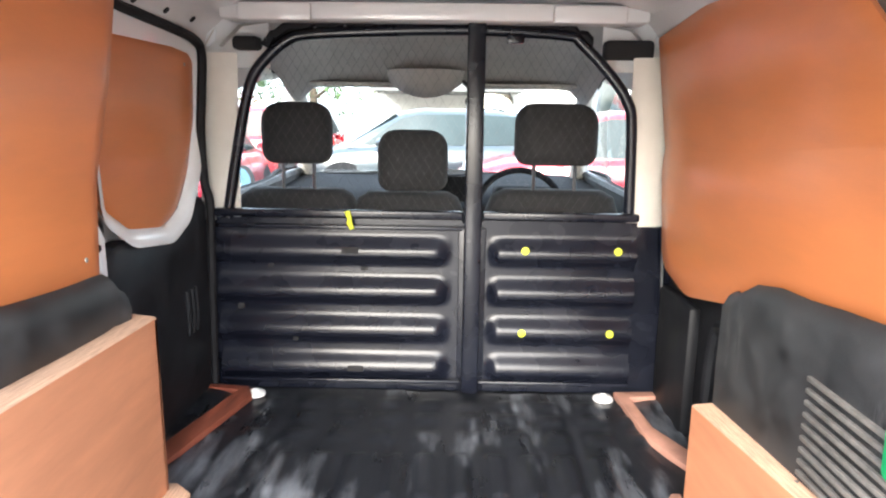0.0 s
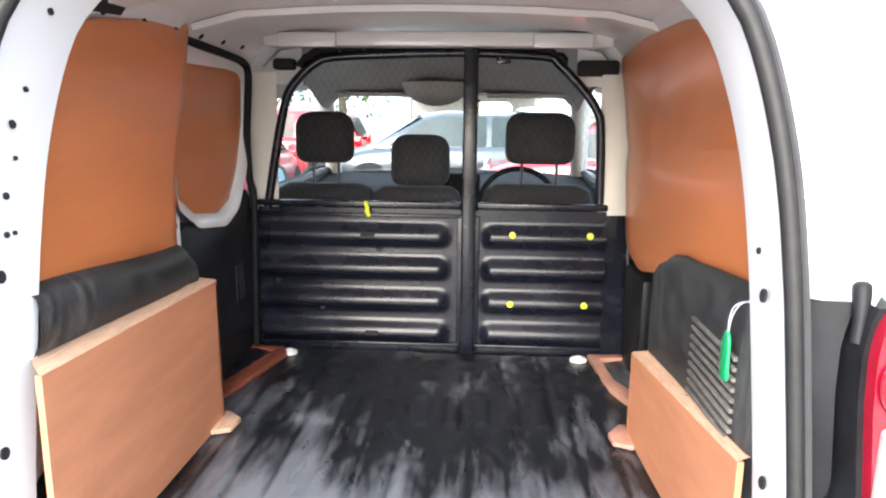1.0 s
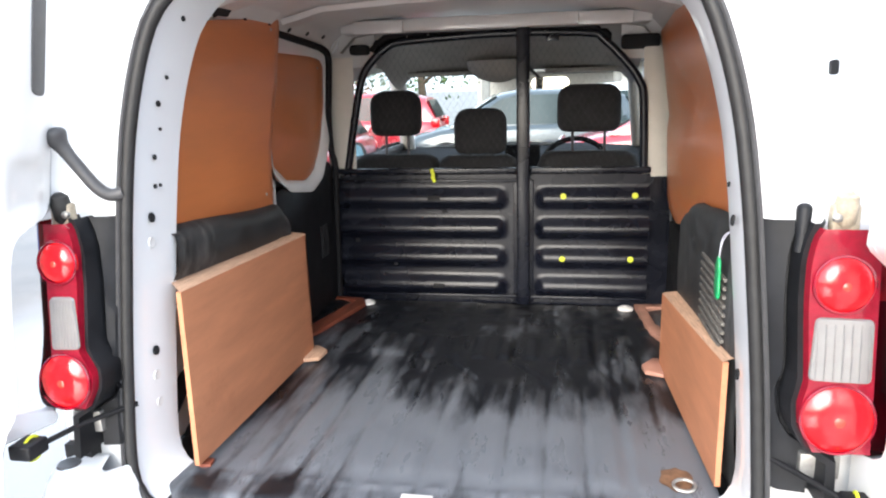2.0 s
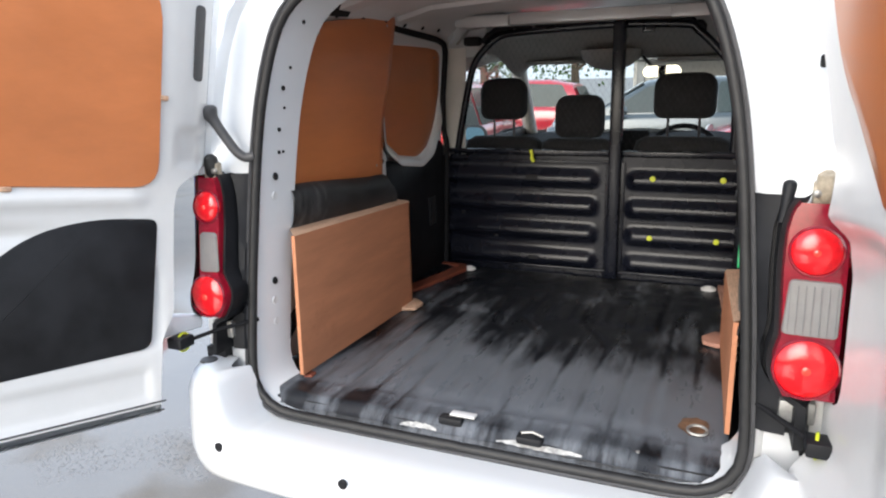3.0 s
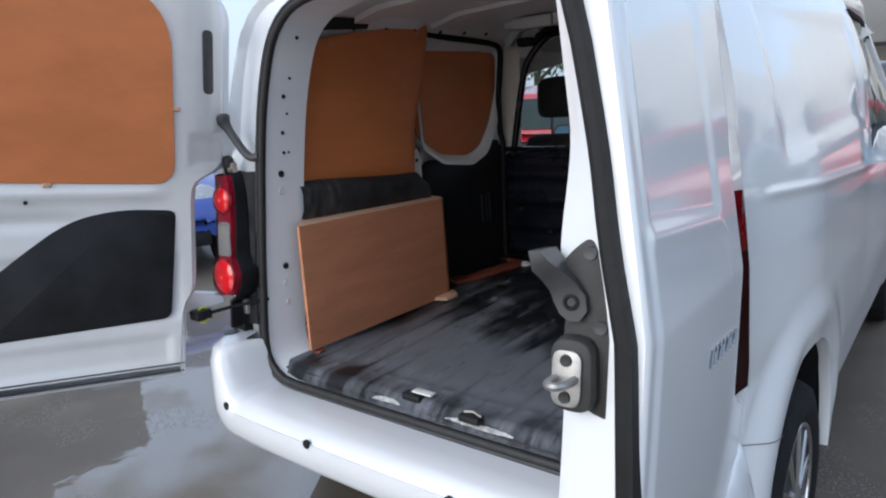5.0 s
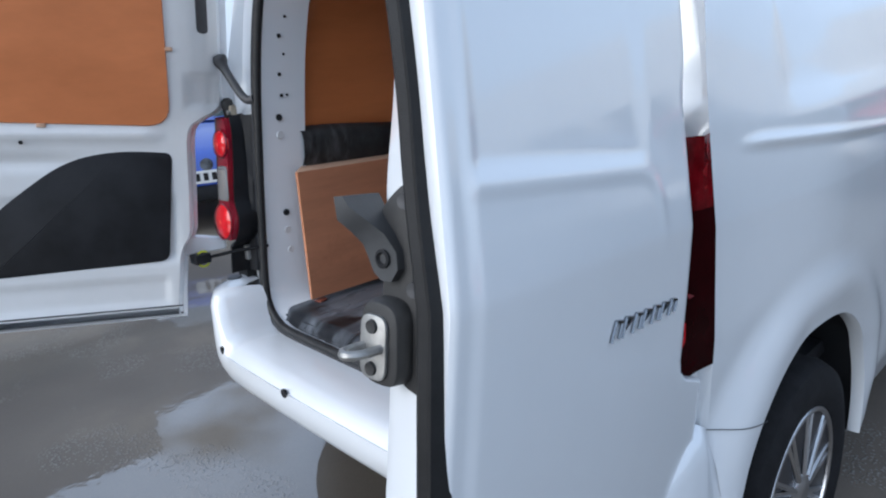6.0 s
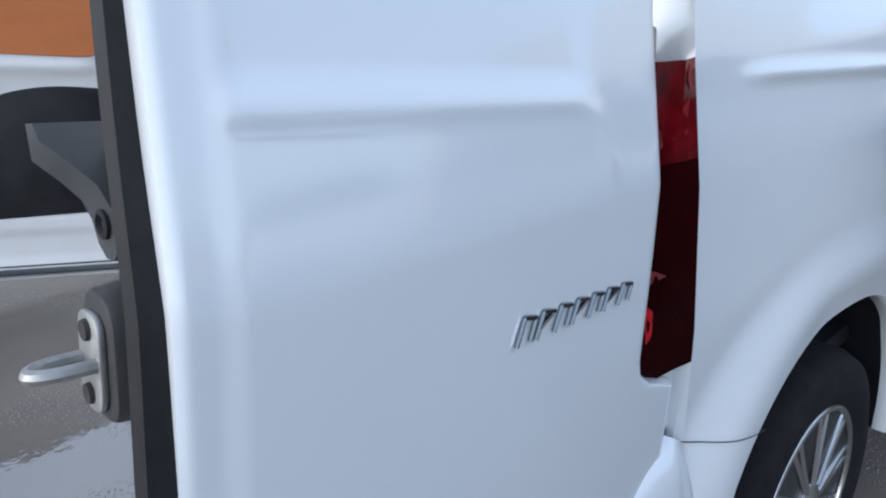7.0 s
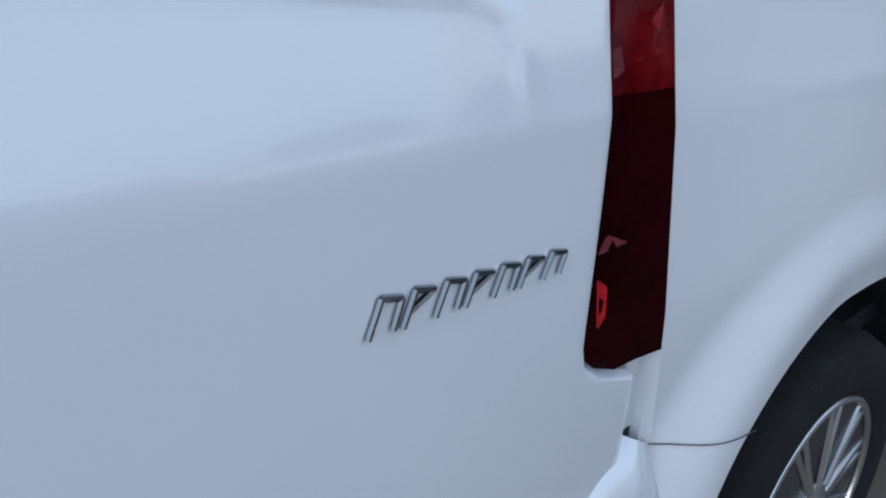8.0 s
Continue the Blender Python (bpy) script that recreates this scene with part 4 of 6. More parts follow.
def l_inner(u, s):
    r = 0.010 * rrect(u, s, 0.21, 0.75, 0.225, 0.40, 0.03)
    r -= 0.012 * math.exp(-((s - 0.605) / 0.018) ** 2) * smooth(0.20, 0.28, u)
    r += 0.012 * math.exp(-((s - 0.575 + 0.05 * smooth(0.3, 0.5, u)) / 0.02) ** 2) * smooth(0.40, 0.55, u)
    r += 0.010 * rrect(u, s, 0.055, 0.135, 0.70, 0.775, 0.015) + l_thin(u, s)
    r += 0.008 * rrect(u, s, 0.24, 0.72, 0.08, 0.14, 0.02)
    return -r


inner_face(l_at, l_edge, L_W, L_T, l_inner, l_door)
ply_l = rounded([(0.196, 0.632), (0.76, 0.640), (0.76, 1.20), (0.30, 1.20), (0.205, 1.10)], [0.07, 0.06, 0.08, 0.10, 0.08])
part("door_lining", pad(l_at, ply_l, L_T - 0.002, L_T + 0.007), PLY, l_door, "orange-brown plywood door lining")
trim = rounded([(0.222, 0.208), (0.70, 0.185), (0.715, 0.20), (0.705, 0.36), (0.63, 0.425), (0.50, 0.525), (0.36, 0.558), (0.197, 0.550)], [0.03, 0.02, 0.03, 0.04, 0.05, 0.08, 0.08, 0.025])
part("lower_trim", pad(l_at, trim, L_T - 0.004, L_T + 0.004, 0.006), PLASTIC, l_door, "dark grey grained lower trim panel")
slot = rounded([(0.074, 0.912), (0.109, 0.912), (0.115, 1.10), (0.080, 1.10)], 0.016)
part("vent_slot", pad(lambda u, s, w: l_at(u, s, w - l_thin(u, s)), slot, L_T - 0.004, L_T + 0.003), GREYRUB, l_door, "dark rubber vent strip")
for u, s in ((0.60, 0.583), (0.70, 0.55), (0.73, 0.55)):
    part("panel_hole", Geo().lathe(l_at(u, s, L_T + 0.011), l_at(0, 0, 1) - l_at(0, 0, 0), [(-0.002, 0.006), (0.002, 0.006), (0.001, 0.003)], 12), HOLE, l_door)
for u, s in ((0.545, 0.632), (0.193, 0.86)):
    part("lining_clip", pad(l_at, rounded([(u - 0.012, s - 0.006), (u + 0.012, s - 0.006), (u + 0.012, s + 0.006), (u - 0.012, s + 0.006)], 0.003), L_T, L_T + 0.010), PLYEDGE, l_door)
for s in (0.030, 0.058):
    part("door_bottom_seal", Geo().tube([l_at(u, s, L_T - (0.012 if s < 0.05 else -0.001)) for u in np.linspace(0.19, 0.76, 20)], 0.0024, 6), GREYRUB, l_door)
part("lower_marker", Geo().tube([l_at(0.735 + 0.002 * math.cos(t), 0.055 + 0.006 * math.sin(t), L_T + 0.004) for t in np.linspace(0, 6, 12)], 0.006, 6), YELLOW, l_door)
part("lower_stop", Geo().lathe(l_at(0.735, 0.035, L_T + 0.002), l_at(0, 0, 1) - l_at(0, 0, 0), [(-0.002, 0.017), (0.010, 0.015), (0.012, 0.008)], 14), RUBBER, l_door)


# ---- wheels ----
WHEEL_Z = GROUND_Z + 0.324


def wheel(x, y, sign):
    c, ax = (x, y, WHEEL_Z), (sign, 0, 0)
    tyre = part("wheel", Geo().lathe(c, ax, [(-0.19, 0.20), (-0.195, 0.26), (-0.18, 0.310), (-0.15, 0.324), (-0.04, 0.324), (-0.012, 0.311), (0.0, 0.275), (-0.002, 0.24), (-0.012, 0.213), (-0.03, 0.205)], 56), TYRE, van, "black road tyre on a multi-spoke alloy wheel")
    part("rim_dish", Geo().lathe((x - sign * 0.075, y, WHEEL_Z), ax, [(-0.01, 0.02), (0.0, 0.20), (0.055, 0.203), (0.058, 0.207)], 48), DARKMETAL, tyre)
    part("rim_ring", Geo().tube([(x - sign * 0.014, y + 0.207 * math.cos(t), WHEEL_Z + 0.207 * math.sin(t)) for t in np.linspace(0, 2 * math.pi, 57)[:-1]], 0.007, 8, closed=True), ALLOY, tyre, "bright rim edge")
    for k in range(10):
        for off in (-0.075, 0.075):
            t = 2 * math.pi * k / 10 + 0.1
            p0 = (x - sign * 0.012, y + 0.045 * math.cos(t + off * 0.4), WHEEL_Z + 0.045 * math.sin(t + off * 0.4))
            p1 = (x - sign * 0.020, y + 0.204 * math.cos(t + off), WHEEL_Z + 0.204 * math.sin(t + off))
            part("spoke", Geo().tube([p0, p1], [0.008, 0.0065], 6), ALLOY, tyre)
    part("hub_cap", Geo().lathe((x - sign * 0.02, y, WHEEL_Z), ax, [(-0.02, 0.05), (0.008, 0.05), (0.014, 0.042), (0.015, 0.036), (0.019, 0.03), (0.020, 0.012)], 24), ALLOY, tyre, "wheel centre cap")


for sign in (1, -1):
    wheel(sign * 0.888, 1.095, sign)
    wheel(sign * 0.86, 3.78, sign)

# ---- load space: floor, sides, ceiling ----
part("floor_pan", Geo().box(-0.80, 0.80, 0.62, 2.20, 0.50, 0.545), PLASTIC, van, bevel=0.004)
sill = [[(x, y, z) for x in np.linspace(-0.655, 0.655, 40)] for y, z in ((0.603, 0.518), (0.612, 0.528), (0.625, 0.540), (0.66, 0.548), (0.70, 0.548))]
part("sill_trim", Geo().grid(sill), MAT, van, "scuffed black rubber loading sill")


def mat_height(x, y):
    z = 0.560
    ax = abs(x)
    long_rib = smooth(0.74, 0.80, y) * (1 - smooth(1.28, 1.36, y)) * (1 - smooth(0.46, 0.50, ax))
    z += 0.0045 * long_rib * smooth(0.02, 0.32, 0.5 + 0.5 * math.cos(x * 2 * math.pi / 0.098))
    short = smooth(1.50, 1.53, y) * (1 - smooth(1.70, 1.73, y)) * (1 - smooth(0.50, 0.53, ax))
    z += 0.010 * short * smooth(0.2, 0.8, 0.5 + 0.5 * math.cos(x * 2 * math.pi / 0.090))
    dx = (x / 0.075 - round(x / 0.075)) * 0.075
    z += 0.0035 * math.exp(-((dx / 0.022) ** 4 + ((y - 0.712) / 0.012) ** 4))
    for cy in (1.82, 1.93, 2.03):
        dx = (x / 0.12 - round(x / 0.12)) * 0.12
        z += 0.007 * math.exp(-((dx / 0.032) ** 4 + ((y - cy) / 0.03) ** 4))
    for x0, x1 in ((-0.10, 0.02), (0.12, 0.24), (0.40, 0.47)):
        c = x0 + (x1 - x0) * (1 - smooth(1.30, 1.52, y))
        if 1.05 < y < 1.95:
            z -= 0.007 * math.exp(-((x - c) / 0.011) ** 2) * smooth(1.05, 1.15, y) * (1 - smooth(1.85, 1.95, y))
    z += 0.006 * noise.noise((x * 5, y * 3, 0.3)) + 0.003 * noise.noise((x * 14, y * 9, 1.3))
    z -= 0.030 * (1 - smooth(0.600, 0.650, y)) ** 1.5
    return z + 0.012 * smooth(0.60, 0.68, ax) * smooth(0.9, 1.0, y)


rows = []
for y in [0.606, 0.611, 0.618, 0.626, 0.635, 0.645] + list(np.arange(0.655, 2.135, 0.010)):
    w = 0.635 + 0.07 * smooth(1.45, 1.75, y) - 0.035 * (1 - smooth(0.60, 0.66, y))
    rows.append([(x, y, mat_height(x, y)) for x in np.linspace(-w, w, 150)])
solo("floor_mat", Geo().grid(rows), MAT, "scuffed black ribbed load floor mat in the van", "floor mat", angle=60)

# latch plates, chipped paint and screws on the sill
def chipped(x0, x1, y0, y1, seed, parent):
    """A ragged patch of bare pale paint lying on the sill."""
    r = random.Random(seed)
    xs = np.linspace(x0, x1, 16)
    low = [y0 + r.uniform(0, 0.003) for _ in xs]
    high = [y0 + (y1 - y0) * (0.35 + 0.65 * math.sin(math.pi * k / 15) ** 0.7) * r.uniform(0.75, 1.0) for k in range(16)]
    rows = [[(x, a + (b - a) * k, mat_height(x, a + (b - a) * k) + 0.0022) for x, a, b in zip(xs, low, high)] for k in (0, 0.33, 0.66, 1)]
    part("bare_patch", Geo().grid(rows), CHIPPED, parent, "chipped pale paint")


for x, y, x0, x1, seed in ((-0.055, 0.632, -0.205, -0.095, 3), (0.172, 0.605, 0.075, 0.300, 8)):
    st = part("sill_striker", Geo().box(x - 0.040, x + 0.028, y - 0.012, y + 0.022, 0.548, 0.570), PLASTIC, van, "black latch recess with steel plate", bevel=0.006)
    part("latch_slot", Geo().box(x - 0.030, x + 0.010, y - 0.004, y + 0.012, 0.566, 0.5715), HOLE, st, bevel=0.002)
    chipped(x0, x1, 0.6065, 0.621, seed, st)
    if x < 0:
        part("striker_tongue", Geo().box(x - 0.012, x + 0.060, y + 0.004, y + 0.032, 0.571, 0.576), INNER, st, "white latch tongue", bevel=0.002)
    else:
        part("striker_tongue", Geo().tube([(x - 0.028, y + 0.006, 0.573), (x, y + 0.010, 0.578), (x + 0.030, y + 0.004, 0.573)], 0.004, 8), STEEL, st)
part("sill_lip", Geo().tube([(x, 0.602, 0.5325 + 0.002 * math.sin(x * 9)) for x in np.linspace(0.25, 0.56, 20)], 0.0016, 6), LEVER, van, "worn sill lip")
part("sill_screw", Geo().lathe((0.430, 0.644, 0.5575), (0, 0, 1), [(0, 0.006), (0.004, 0.005), (0.003, 0.002)], 10), STEEL, van)
ringg = Geo().tube([(0.560 + 0.024 * math.cos(t), 0.778 + 0.015 * math.sin(t), 0.574 + 0.006 * math.sin(t)) for t in np.linspace(0, 2 * math.pi, 17)[:-1]], 0.0042, 6, closed=True)
part("lashing_ring", ringg, STEEL, van, "steel lashing ring")
rr = random.Random(5)
loop = [(0.548 + 0.040 * math.cos(t) * rr.uniform(0.8, 1.1), 0.822 + 0.052 * math.sin(t) * rr.uniform(0.75, 1.1)) for t in np.linspace(0, 2 * math.pi, 19)[:-1]]
part("rust_patch", Geo().grid([[(x, y, mat_height(x, y) + 0.0022) for x, y in scaled(loop, k)] for k in (1.0, 0.7, 0.4, 0.05)], closed=True), RUST, van, "rusty brown stain")
for x, y in ((-0.548, 2.075), (0.540, 2.085)):
    solo("lashing_eye", Geo().lathe((x, y, 0.562), (0, 0, 1), [(0, 0.032), (0.006, 0.032), (0.012, 0.024), (0.014, 0.012), (0.008, 0.008)], 18).add([], []), INNER, "pale lashing eye cover on the load floor", "lashing eye", group="lashing eyes")

# ceiling and inner sides
rows = []
for y in np.arange(0.78, 2.22, 0.06):
    half = [(0.70, 1.60), (0.685, 1.655), (0.63, 1.705), (0.50, 1.735), (0.25, 1.748), (0.0, 1.752)]
    rows.append([(x, y, z) for x, z in half] + [(-x, y, z) for x, z in half[-2::-1]])
part("ceiling_lining", Geo().grid(rows), INNER, van, "white painted roof inside")
for y in (1.15, 1.62):
    arc = [(x, z - 0.012) for x, z in ((0.64, 1.70), (0.50, 1.735), (0.25, 1.748), (0.0, 1.752), (-0.25, 1.748), (-0.50, 1.735), (-0.64, 1.70))]
    part("roof_bow", Geo().grid([[(x, y + dy, z + dz) for x, z in arc] for dy, dz in ((-0.06, 0.010), (-0.045, -0.006), (0.045, -0.006), (0.06, 0.010))]), INNER, van, "pressed white roof bow")
part("roof_header", Geo().box(-0.60, 0.60, 2.06, 2.16, 1.685, 1.735), INNER, van, "white roof header rail", bevel=0.010)
for x in (-0.44, 0.43):
    part("header_patch", Geo().box(x - 0.10, x + 0.10, 2.035, 2.062, 1.680, 1.728), INNER, van, "white header bracket", bevel=0.006)
for sign in (-1, 1):
    up = 0.045 if sign < 0 else 0.0
    rows = [[(sign * x, y, z) for x, z in ((0.70 + 0.5 * up, 1.62 + up), (0.735, 1.50), (0.75, 1.30), (0.755, 1.10), (0.755, 0.90), (0.745, 0.55))] for y in np.arange(0.74, 2.25, 0.1)]
    part("inner_side", Geo().grid(rows), INNER, van, "white painted inner side")
    # cant rail with punched holes
    part("cant_rail", Geo().grid([[(sign * x, y, z + up * k * smooth(1.48, 1.56, y)) for y in np.arange(0.76, 2.20, 0.04)] for x, z, k in ((0.60, 1.715, 0.4), (0.625, 1.690, 0.6), (0.655, 1.655, 0.9), (0.69, 1.62, 1), (0.70, 1.60, 1.2))]), INNER, van, "white roof side rail")
    for k in range(7 if sign < 0 else 0):
        y = 0.95 + k * 0.17
        part("rail_hole", Geo().lathe((sign * 0.640, y, 1.671), (-sign, 0, -1), [(-0.001, 0.009), (0.003, 0.009), (0.002, 0.004)], 10), HOLE, van)
    # dark opening high in the rear corner
    hol = rounded([(0.90, -0.05), (1.185, 0.22), (1.175, 1.0), (0.97, 1.0)], 0.03)
    if sign < 0:
        part("corner_hollow", Geo().add([(sign * (0.646 - 0.040 * k), y, 1.661 + 0.042 * k) for y, k in hol], [tuple(range(len(hol)))]), HOLE, van, "dark opening in the roof rail")


# the offside panel follows the hollow of the body side
HOLLOW = [(1.00, -0.004), (1.08, -0.010), (1.20, -0.014), (1.30, -0.011), (1.40, 0.000), (1.47, 0.011), (1.55, 0.030), (1.645, 0.051), (1.72, 0.066)]


def board(name, loop, x0, x1, mat, label, screws, bow=0.0):
    """A lining board standing along the van: outline in (y, z)."""
    def lean(z):
        return bow * smooth(1.35, 1.72, z) if x0 < 0 else lerp(HOLLOW, z)

    def px(x, y, z):
        return (x - math.copysign(lean(z), x), y, z)
    g = Geo()
    inner = inset(loop, 0.0015)
    n = len(loop)
    rows = [[px(x1, y, z) for y, z in loop], [px(x0 + (x1 - x0) * 0.1, y, z) for y, z in loop], [px(x0, y, z) for y, z in inner]]
    for k in (0.88, 0.75, 0.62, 0.5, 0.37, 0.25, 0.12, 0.02):
        rows.append([px(x0, y, z) for y, z in scaled(inner, k)])
    g.grid(rows, closed=True)
    g.f.append(tuple(range(len(g.v) - n, len(g.v))))
    panel = solo(name, g, mat, label, "plywood panel", group="plywood lining panels")
    side = -1 if x0 > 0 else 1
    for y, z in screws:
        part("lining_screw", Geo().lathe((x0 + side * (0.0005 + lean(z)), y, z), (side, 0, 0), [(-0.001, 0.0055), (0.0015, 0.005), (0.001, 0.002)], 10), STEEL, panel)
    return panel


# nearside boards
board("plywood_panel", rounded([(0.760, 1.155), (0.775, 1.35), (0.93, 1.628), (1.10, 1.655), (1.545, 1.700), (1.50, 1.48), (1.425, 1.290), (1.405, 1.105)], [0.01, 0.02, 0.02, 0.03, 0.03, 0.04, 0.02, 0.01]), -0.648, -0.658, PLY, "glossy orange-brown plywood panel lining the van side", [(0.80, 1.19), (1.36, 1.15), (1.00, 1.61), (1.47, 1.66)], bow=0.012)
board("plywood_panel", rounded([(1.62, 1.150), (1.86, 1.125), (1.97, 1.160), (2.06, 1.26), (2.135, 1.42), (2.158, 1.565), (2.12, 1.600), (1.62, 1.640), (1.50, 1.60), (1.50, 1.28)], [0.05, 0.08, 0.06, 0.06, 0.05, 0.04, 0.03, 0.02, 0.02, 0.03]), -0.712, -0.722, PLY, "orange-brown plywood covering the sliding door window", [(1.56, 1.58), (2.08, 1.56)])
# offside board
board("plywood_panel", rounded([(0.86, 1.165), (0.92, 1.40), (1.16, 1.663), (1.30, 1.682), (1.52, 1.700), (1.62, 1.697), (2.11, 1.650), (2.115, 1.30), (2.06, 1.00), (1.85, 0.965), (1.54, 1.030), (1.40, 1.11)], [0.01, 0.03, 0.02, 0.03, 0.03, 0.02, 0.02, 0.04, 0.05, 0.05, 0.03, 0.03]), 0.688, 0.698, PLY, "glossy orange-brown plywood panel on the van side", [(1.30, 1.15), (2.05, 1.06)])


def arch_box(sign, loop, x0, x1, top, label, skew=0.0):
    """Boxed wheel arch cover: face board and top board of raw plywood."""
    box = thing("arch_cover", label, "plywood box", group="wheel arch covers")
    n = len(loop)
    g = Geo()
    def fx(y, d=0.0):
        return sign * (x0 + skew * (1.5 - y) / 0.75 + d)
    g.grid([[(fx(y, 0.012), y, z) for y, z in loop], [(fx(y), y, z) for y, z in loop], [(fx(y), y, z) for y, z in scaled(loop, 0.6)], [(fx(y), y, z) for y, z in scaled(loop, 0.02)]], closed=True)
    g.f.append(tuple(range(len(g.v) - n, len(g.v))))
    part("face_board", g, RAWPLY, box, angle=30)
    t = Geo()
    t.grid([[(fx(y, 0.001), y, z - 0.001) for y, z in top], [(fx(y), y, z) for y, z in top], [(fx(y, 0.006), y, z + 0.004) for y, z in top], [(sign * x1, max(y, 0.785), z + 0.010) for y, z in top], [(sign * x1, max(y, 0.785), z - 0.02) for y, z in top]])
    part("top_board", t, PLYEDGE, box, "pale cut plywood top edge", angle=30)
    part("end_board", Geo().box(sign * x0, sign * x1, loop[2][0] - 0.010, loop[2][0] - 0.0005, 0.562, loop[2][1] - 0.002), RAWPLY, box)
    return box


arch_box(-1, [(0.710, 0.578), (1.500, 0.562), (1.505, 0.988), (0.716, 1.018)], 0.585, 0.655, [(0.716, 1.0185), (1.0, 1.0085), (1.25, 0.9985), (1.505, 0.9885)], "boxed wheel arch cover of pale raw plywood")
arch_box(1, [(0.775, 0.578), (1.500, 0.562), (1.502, 0.808), (0.775, 0.874)], 0.598, 0.665, [(0.775, 0.8745), (0.95, 0.858), (1.25, 0.832), (1.502, 0.8085)], "low boxed wheel arch cover of raw plywood", skew=0.026)
# small offcuts at the foot of the covers and battens along the walls
def batten(name, loop, z0, z1, mat, label):
    solo(name, Geo().prism([(x, y, z0) for x, y in loop], [(x, y, z1) for x, y in loop]), mat, label, "wood batten", bevel=0.002, group="floor battens")


batten("wood_batten", [(-0.700, 1.66), (-0.640, 1.63), (-0.545, 2.03), (-0.575, 2.10), (-0.70, 2.11), (-0.70, 2.085), (-0.60, 2.07)], 0.562, 0.580, REDWOOD, "reddish stained wood batten along the side")
batten("wood_batten", [(0.70, 1.70), (0.655, 1.64), (0.60, 1.80), (0.575, 2.10), (0.70, 2.11), (0.70, 2.07), (0.615, 2.06), (0.63, 1.86)], 0.562, 0.582, PINKWOOD, "pale pinkish wood batten along the side")
batten("wood_offcut", [(-0.585, 1.40), (-0.535, 1.42), (-0.53, 1.49), (-0.575, 1.53), (-0.60, 1.53), (-0.60, 1.40)], 0.563, 0.577, PLYEDGE, "small pale wood offcut at the cover")
batten("wood_offcut", [(0.59, 1.40), (0.545, 1.42), (0.54, 1.47), (0.58, 1.53), (0.60, 1.53), (0.60, 1.40)], 0.563, 0.577, PINKWOOD, "small pale wood offcut at the cover")
batten("wood_offcut", [(-0.595, 0.725), (-0.568, 0.73), (-0.572, 0.76), (-0.60, 0.765)], 0.563, 0.571, REDWOOD, "small pale wood offcut at the cover")

# nearside trim: shelf over the arch, pillar foot, sliding door lower panel
sh = [(0.648, 1.158), (0.635, 1.152), (0.618, 1.138), (0.612, 1.115), (0.618, 1.06), (0.640, 1.02), (0.652, 0.96)]
rows = [[(-x - 0.008 * smooth(1.36, 1.44, y) * (z < 1.15), y, z - 0.045 * smooth(0.75, 1.40, y) - 0.05 * smooth(1.40, 1.47, y)) for x, z in sh] for y in list(np.arange(0.772, 1.40, 0.05)) + [1.41, 1.43, 1.45, 1.47]]
g = Geo().grid(rows)
g.f.append(tuple(range(len(g.v) - len(sh), len(g.v))))
part("arch_trim", g, DUSTY, van, "scuffed black plastic arch trim")
post = Geo().grid([[(-0.668 - 0.03 * k, y, z) for y, z in ((1.43, 1.30), (1.44, 1.20), (1.455, 1.10), (1.47, 1.02))] for k in (0, 1)])
post.grid([[(-0.669, 1.40 + 0.075 * k, z) for z in (1.02, 1.10, 1.20, 1.29 - 0.12 * k)] for k in (0, 0.5, 1)])
part("pillar_foot", post, INNER, van, "white painted pillar foot")
part("pillar_hole", Geo().lathe((-0.667, 1.445, 1.155), (1, 0, 0), [(0, 0.008), (0.002, 0.008), (0.001, 0.003)], 10), HOLE, van)
top = [(1.47, 1.00), (1.52, 1.09), (1.60, 1.135), (1.75, 1.115), (1.86, 1.105), (1.97, 1.130), (2.05, 1.17), (2.12, 1.18)]
top = [(p.x, p.y) for p in spline([(y, z, 0) for y, z in top], 4)]
g = Geo().grid([[(-0.735, y, z) for y, z in top], [(-0.705, y, z - 0.004) for y, z in top], [(-0.690, y, z - 0.03) for y, z in top], [(-0.688, y, 0.80) for y, z in top], [(-0.70, y, 0.556) for y, z in top]])
slide = part("sliding_door_trim", g, PLASTIC, van, "black plastic lower trim of the sliding door")
for y in (1.93, 1.965, 1.995):
    part("trim_louvre", Geo().tube([(-0.687, y, 0.80), (-0.684, y, 0.86), (-0.687, y, 0.93)], 0.006, 6), PLASTIC, slide)
# white surround of the sliding door window
sur = rounded([(1.53, 1.20), (1.66, 1.125), (1.88, 1.095), (2.00, 1.135), (2.085, 1.25), (2.158, 1.41), (2.178, 1.580), (2.13, 1.622), (1.62, 1.664), (1.50, 1.62)], 0.03)
inn = inset(sur, 0.026)
part("window_surround", Geo().grid([[(-0.690, y, z) for y, z in inset(sur, -0.014)], [(-0.692, y, z) for y, z in sur], [(-0.704, y, z) for y, z in inn], [(-0.715, y, z) for y, z in inset(sur, 0.032)]], closed=True), INNER, van, "white painted window surround")
dsl = spline([(-0.664, 1.46, 1.680), (-0.680, 1.613, 1.664), (-0.681, 1.75, 1.654), (-0.682, 1.93, 1.644), (-0.683, 2.09, 1.630), (-0.685, 2.148, 1.595), (-0.688, 2.138, 1.48), (-0.692, 2.125, 1.36), (-0.688, 2.122, 1.22), (-0.675, 2.122, 1.14), (-0.684, 2.122, 0.85), (-0.69, 2.122, 0.58)], 6)
part("sliding_door_seal", Geo().tube(dsl, 0.014, 8), RUBBER, van, "black rubber sliding door seal")
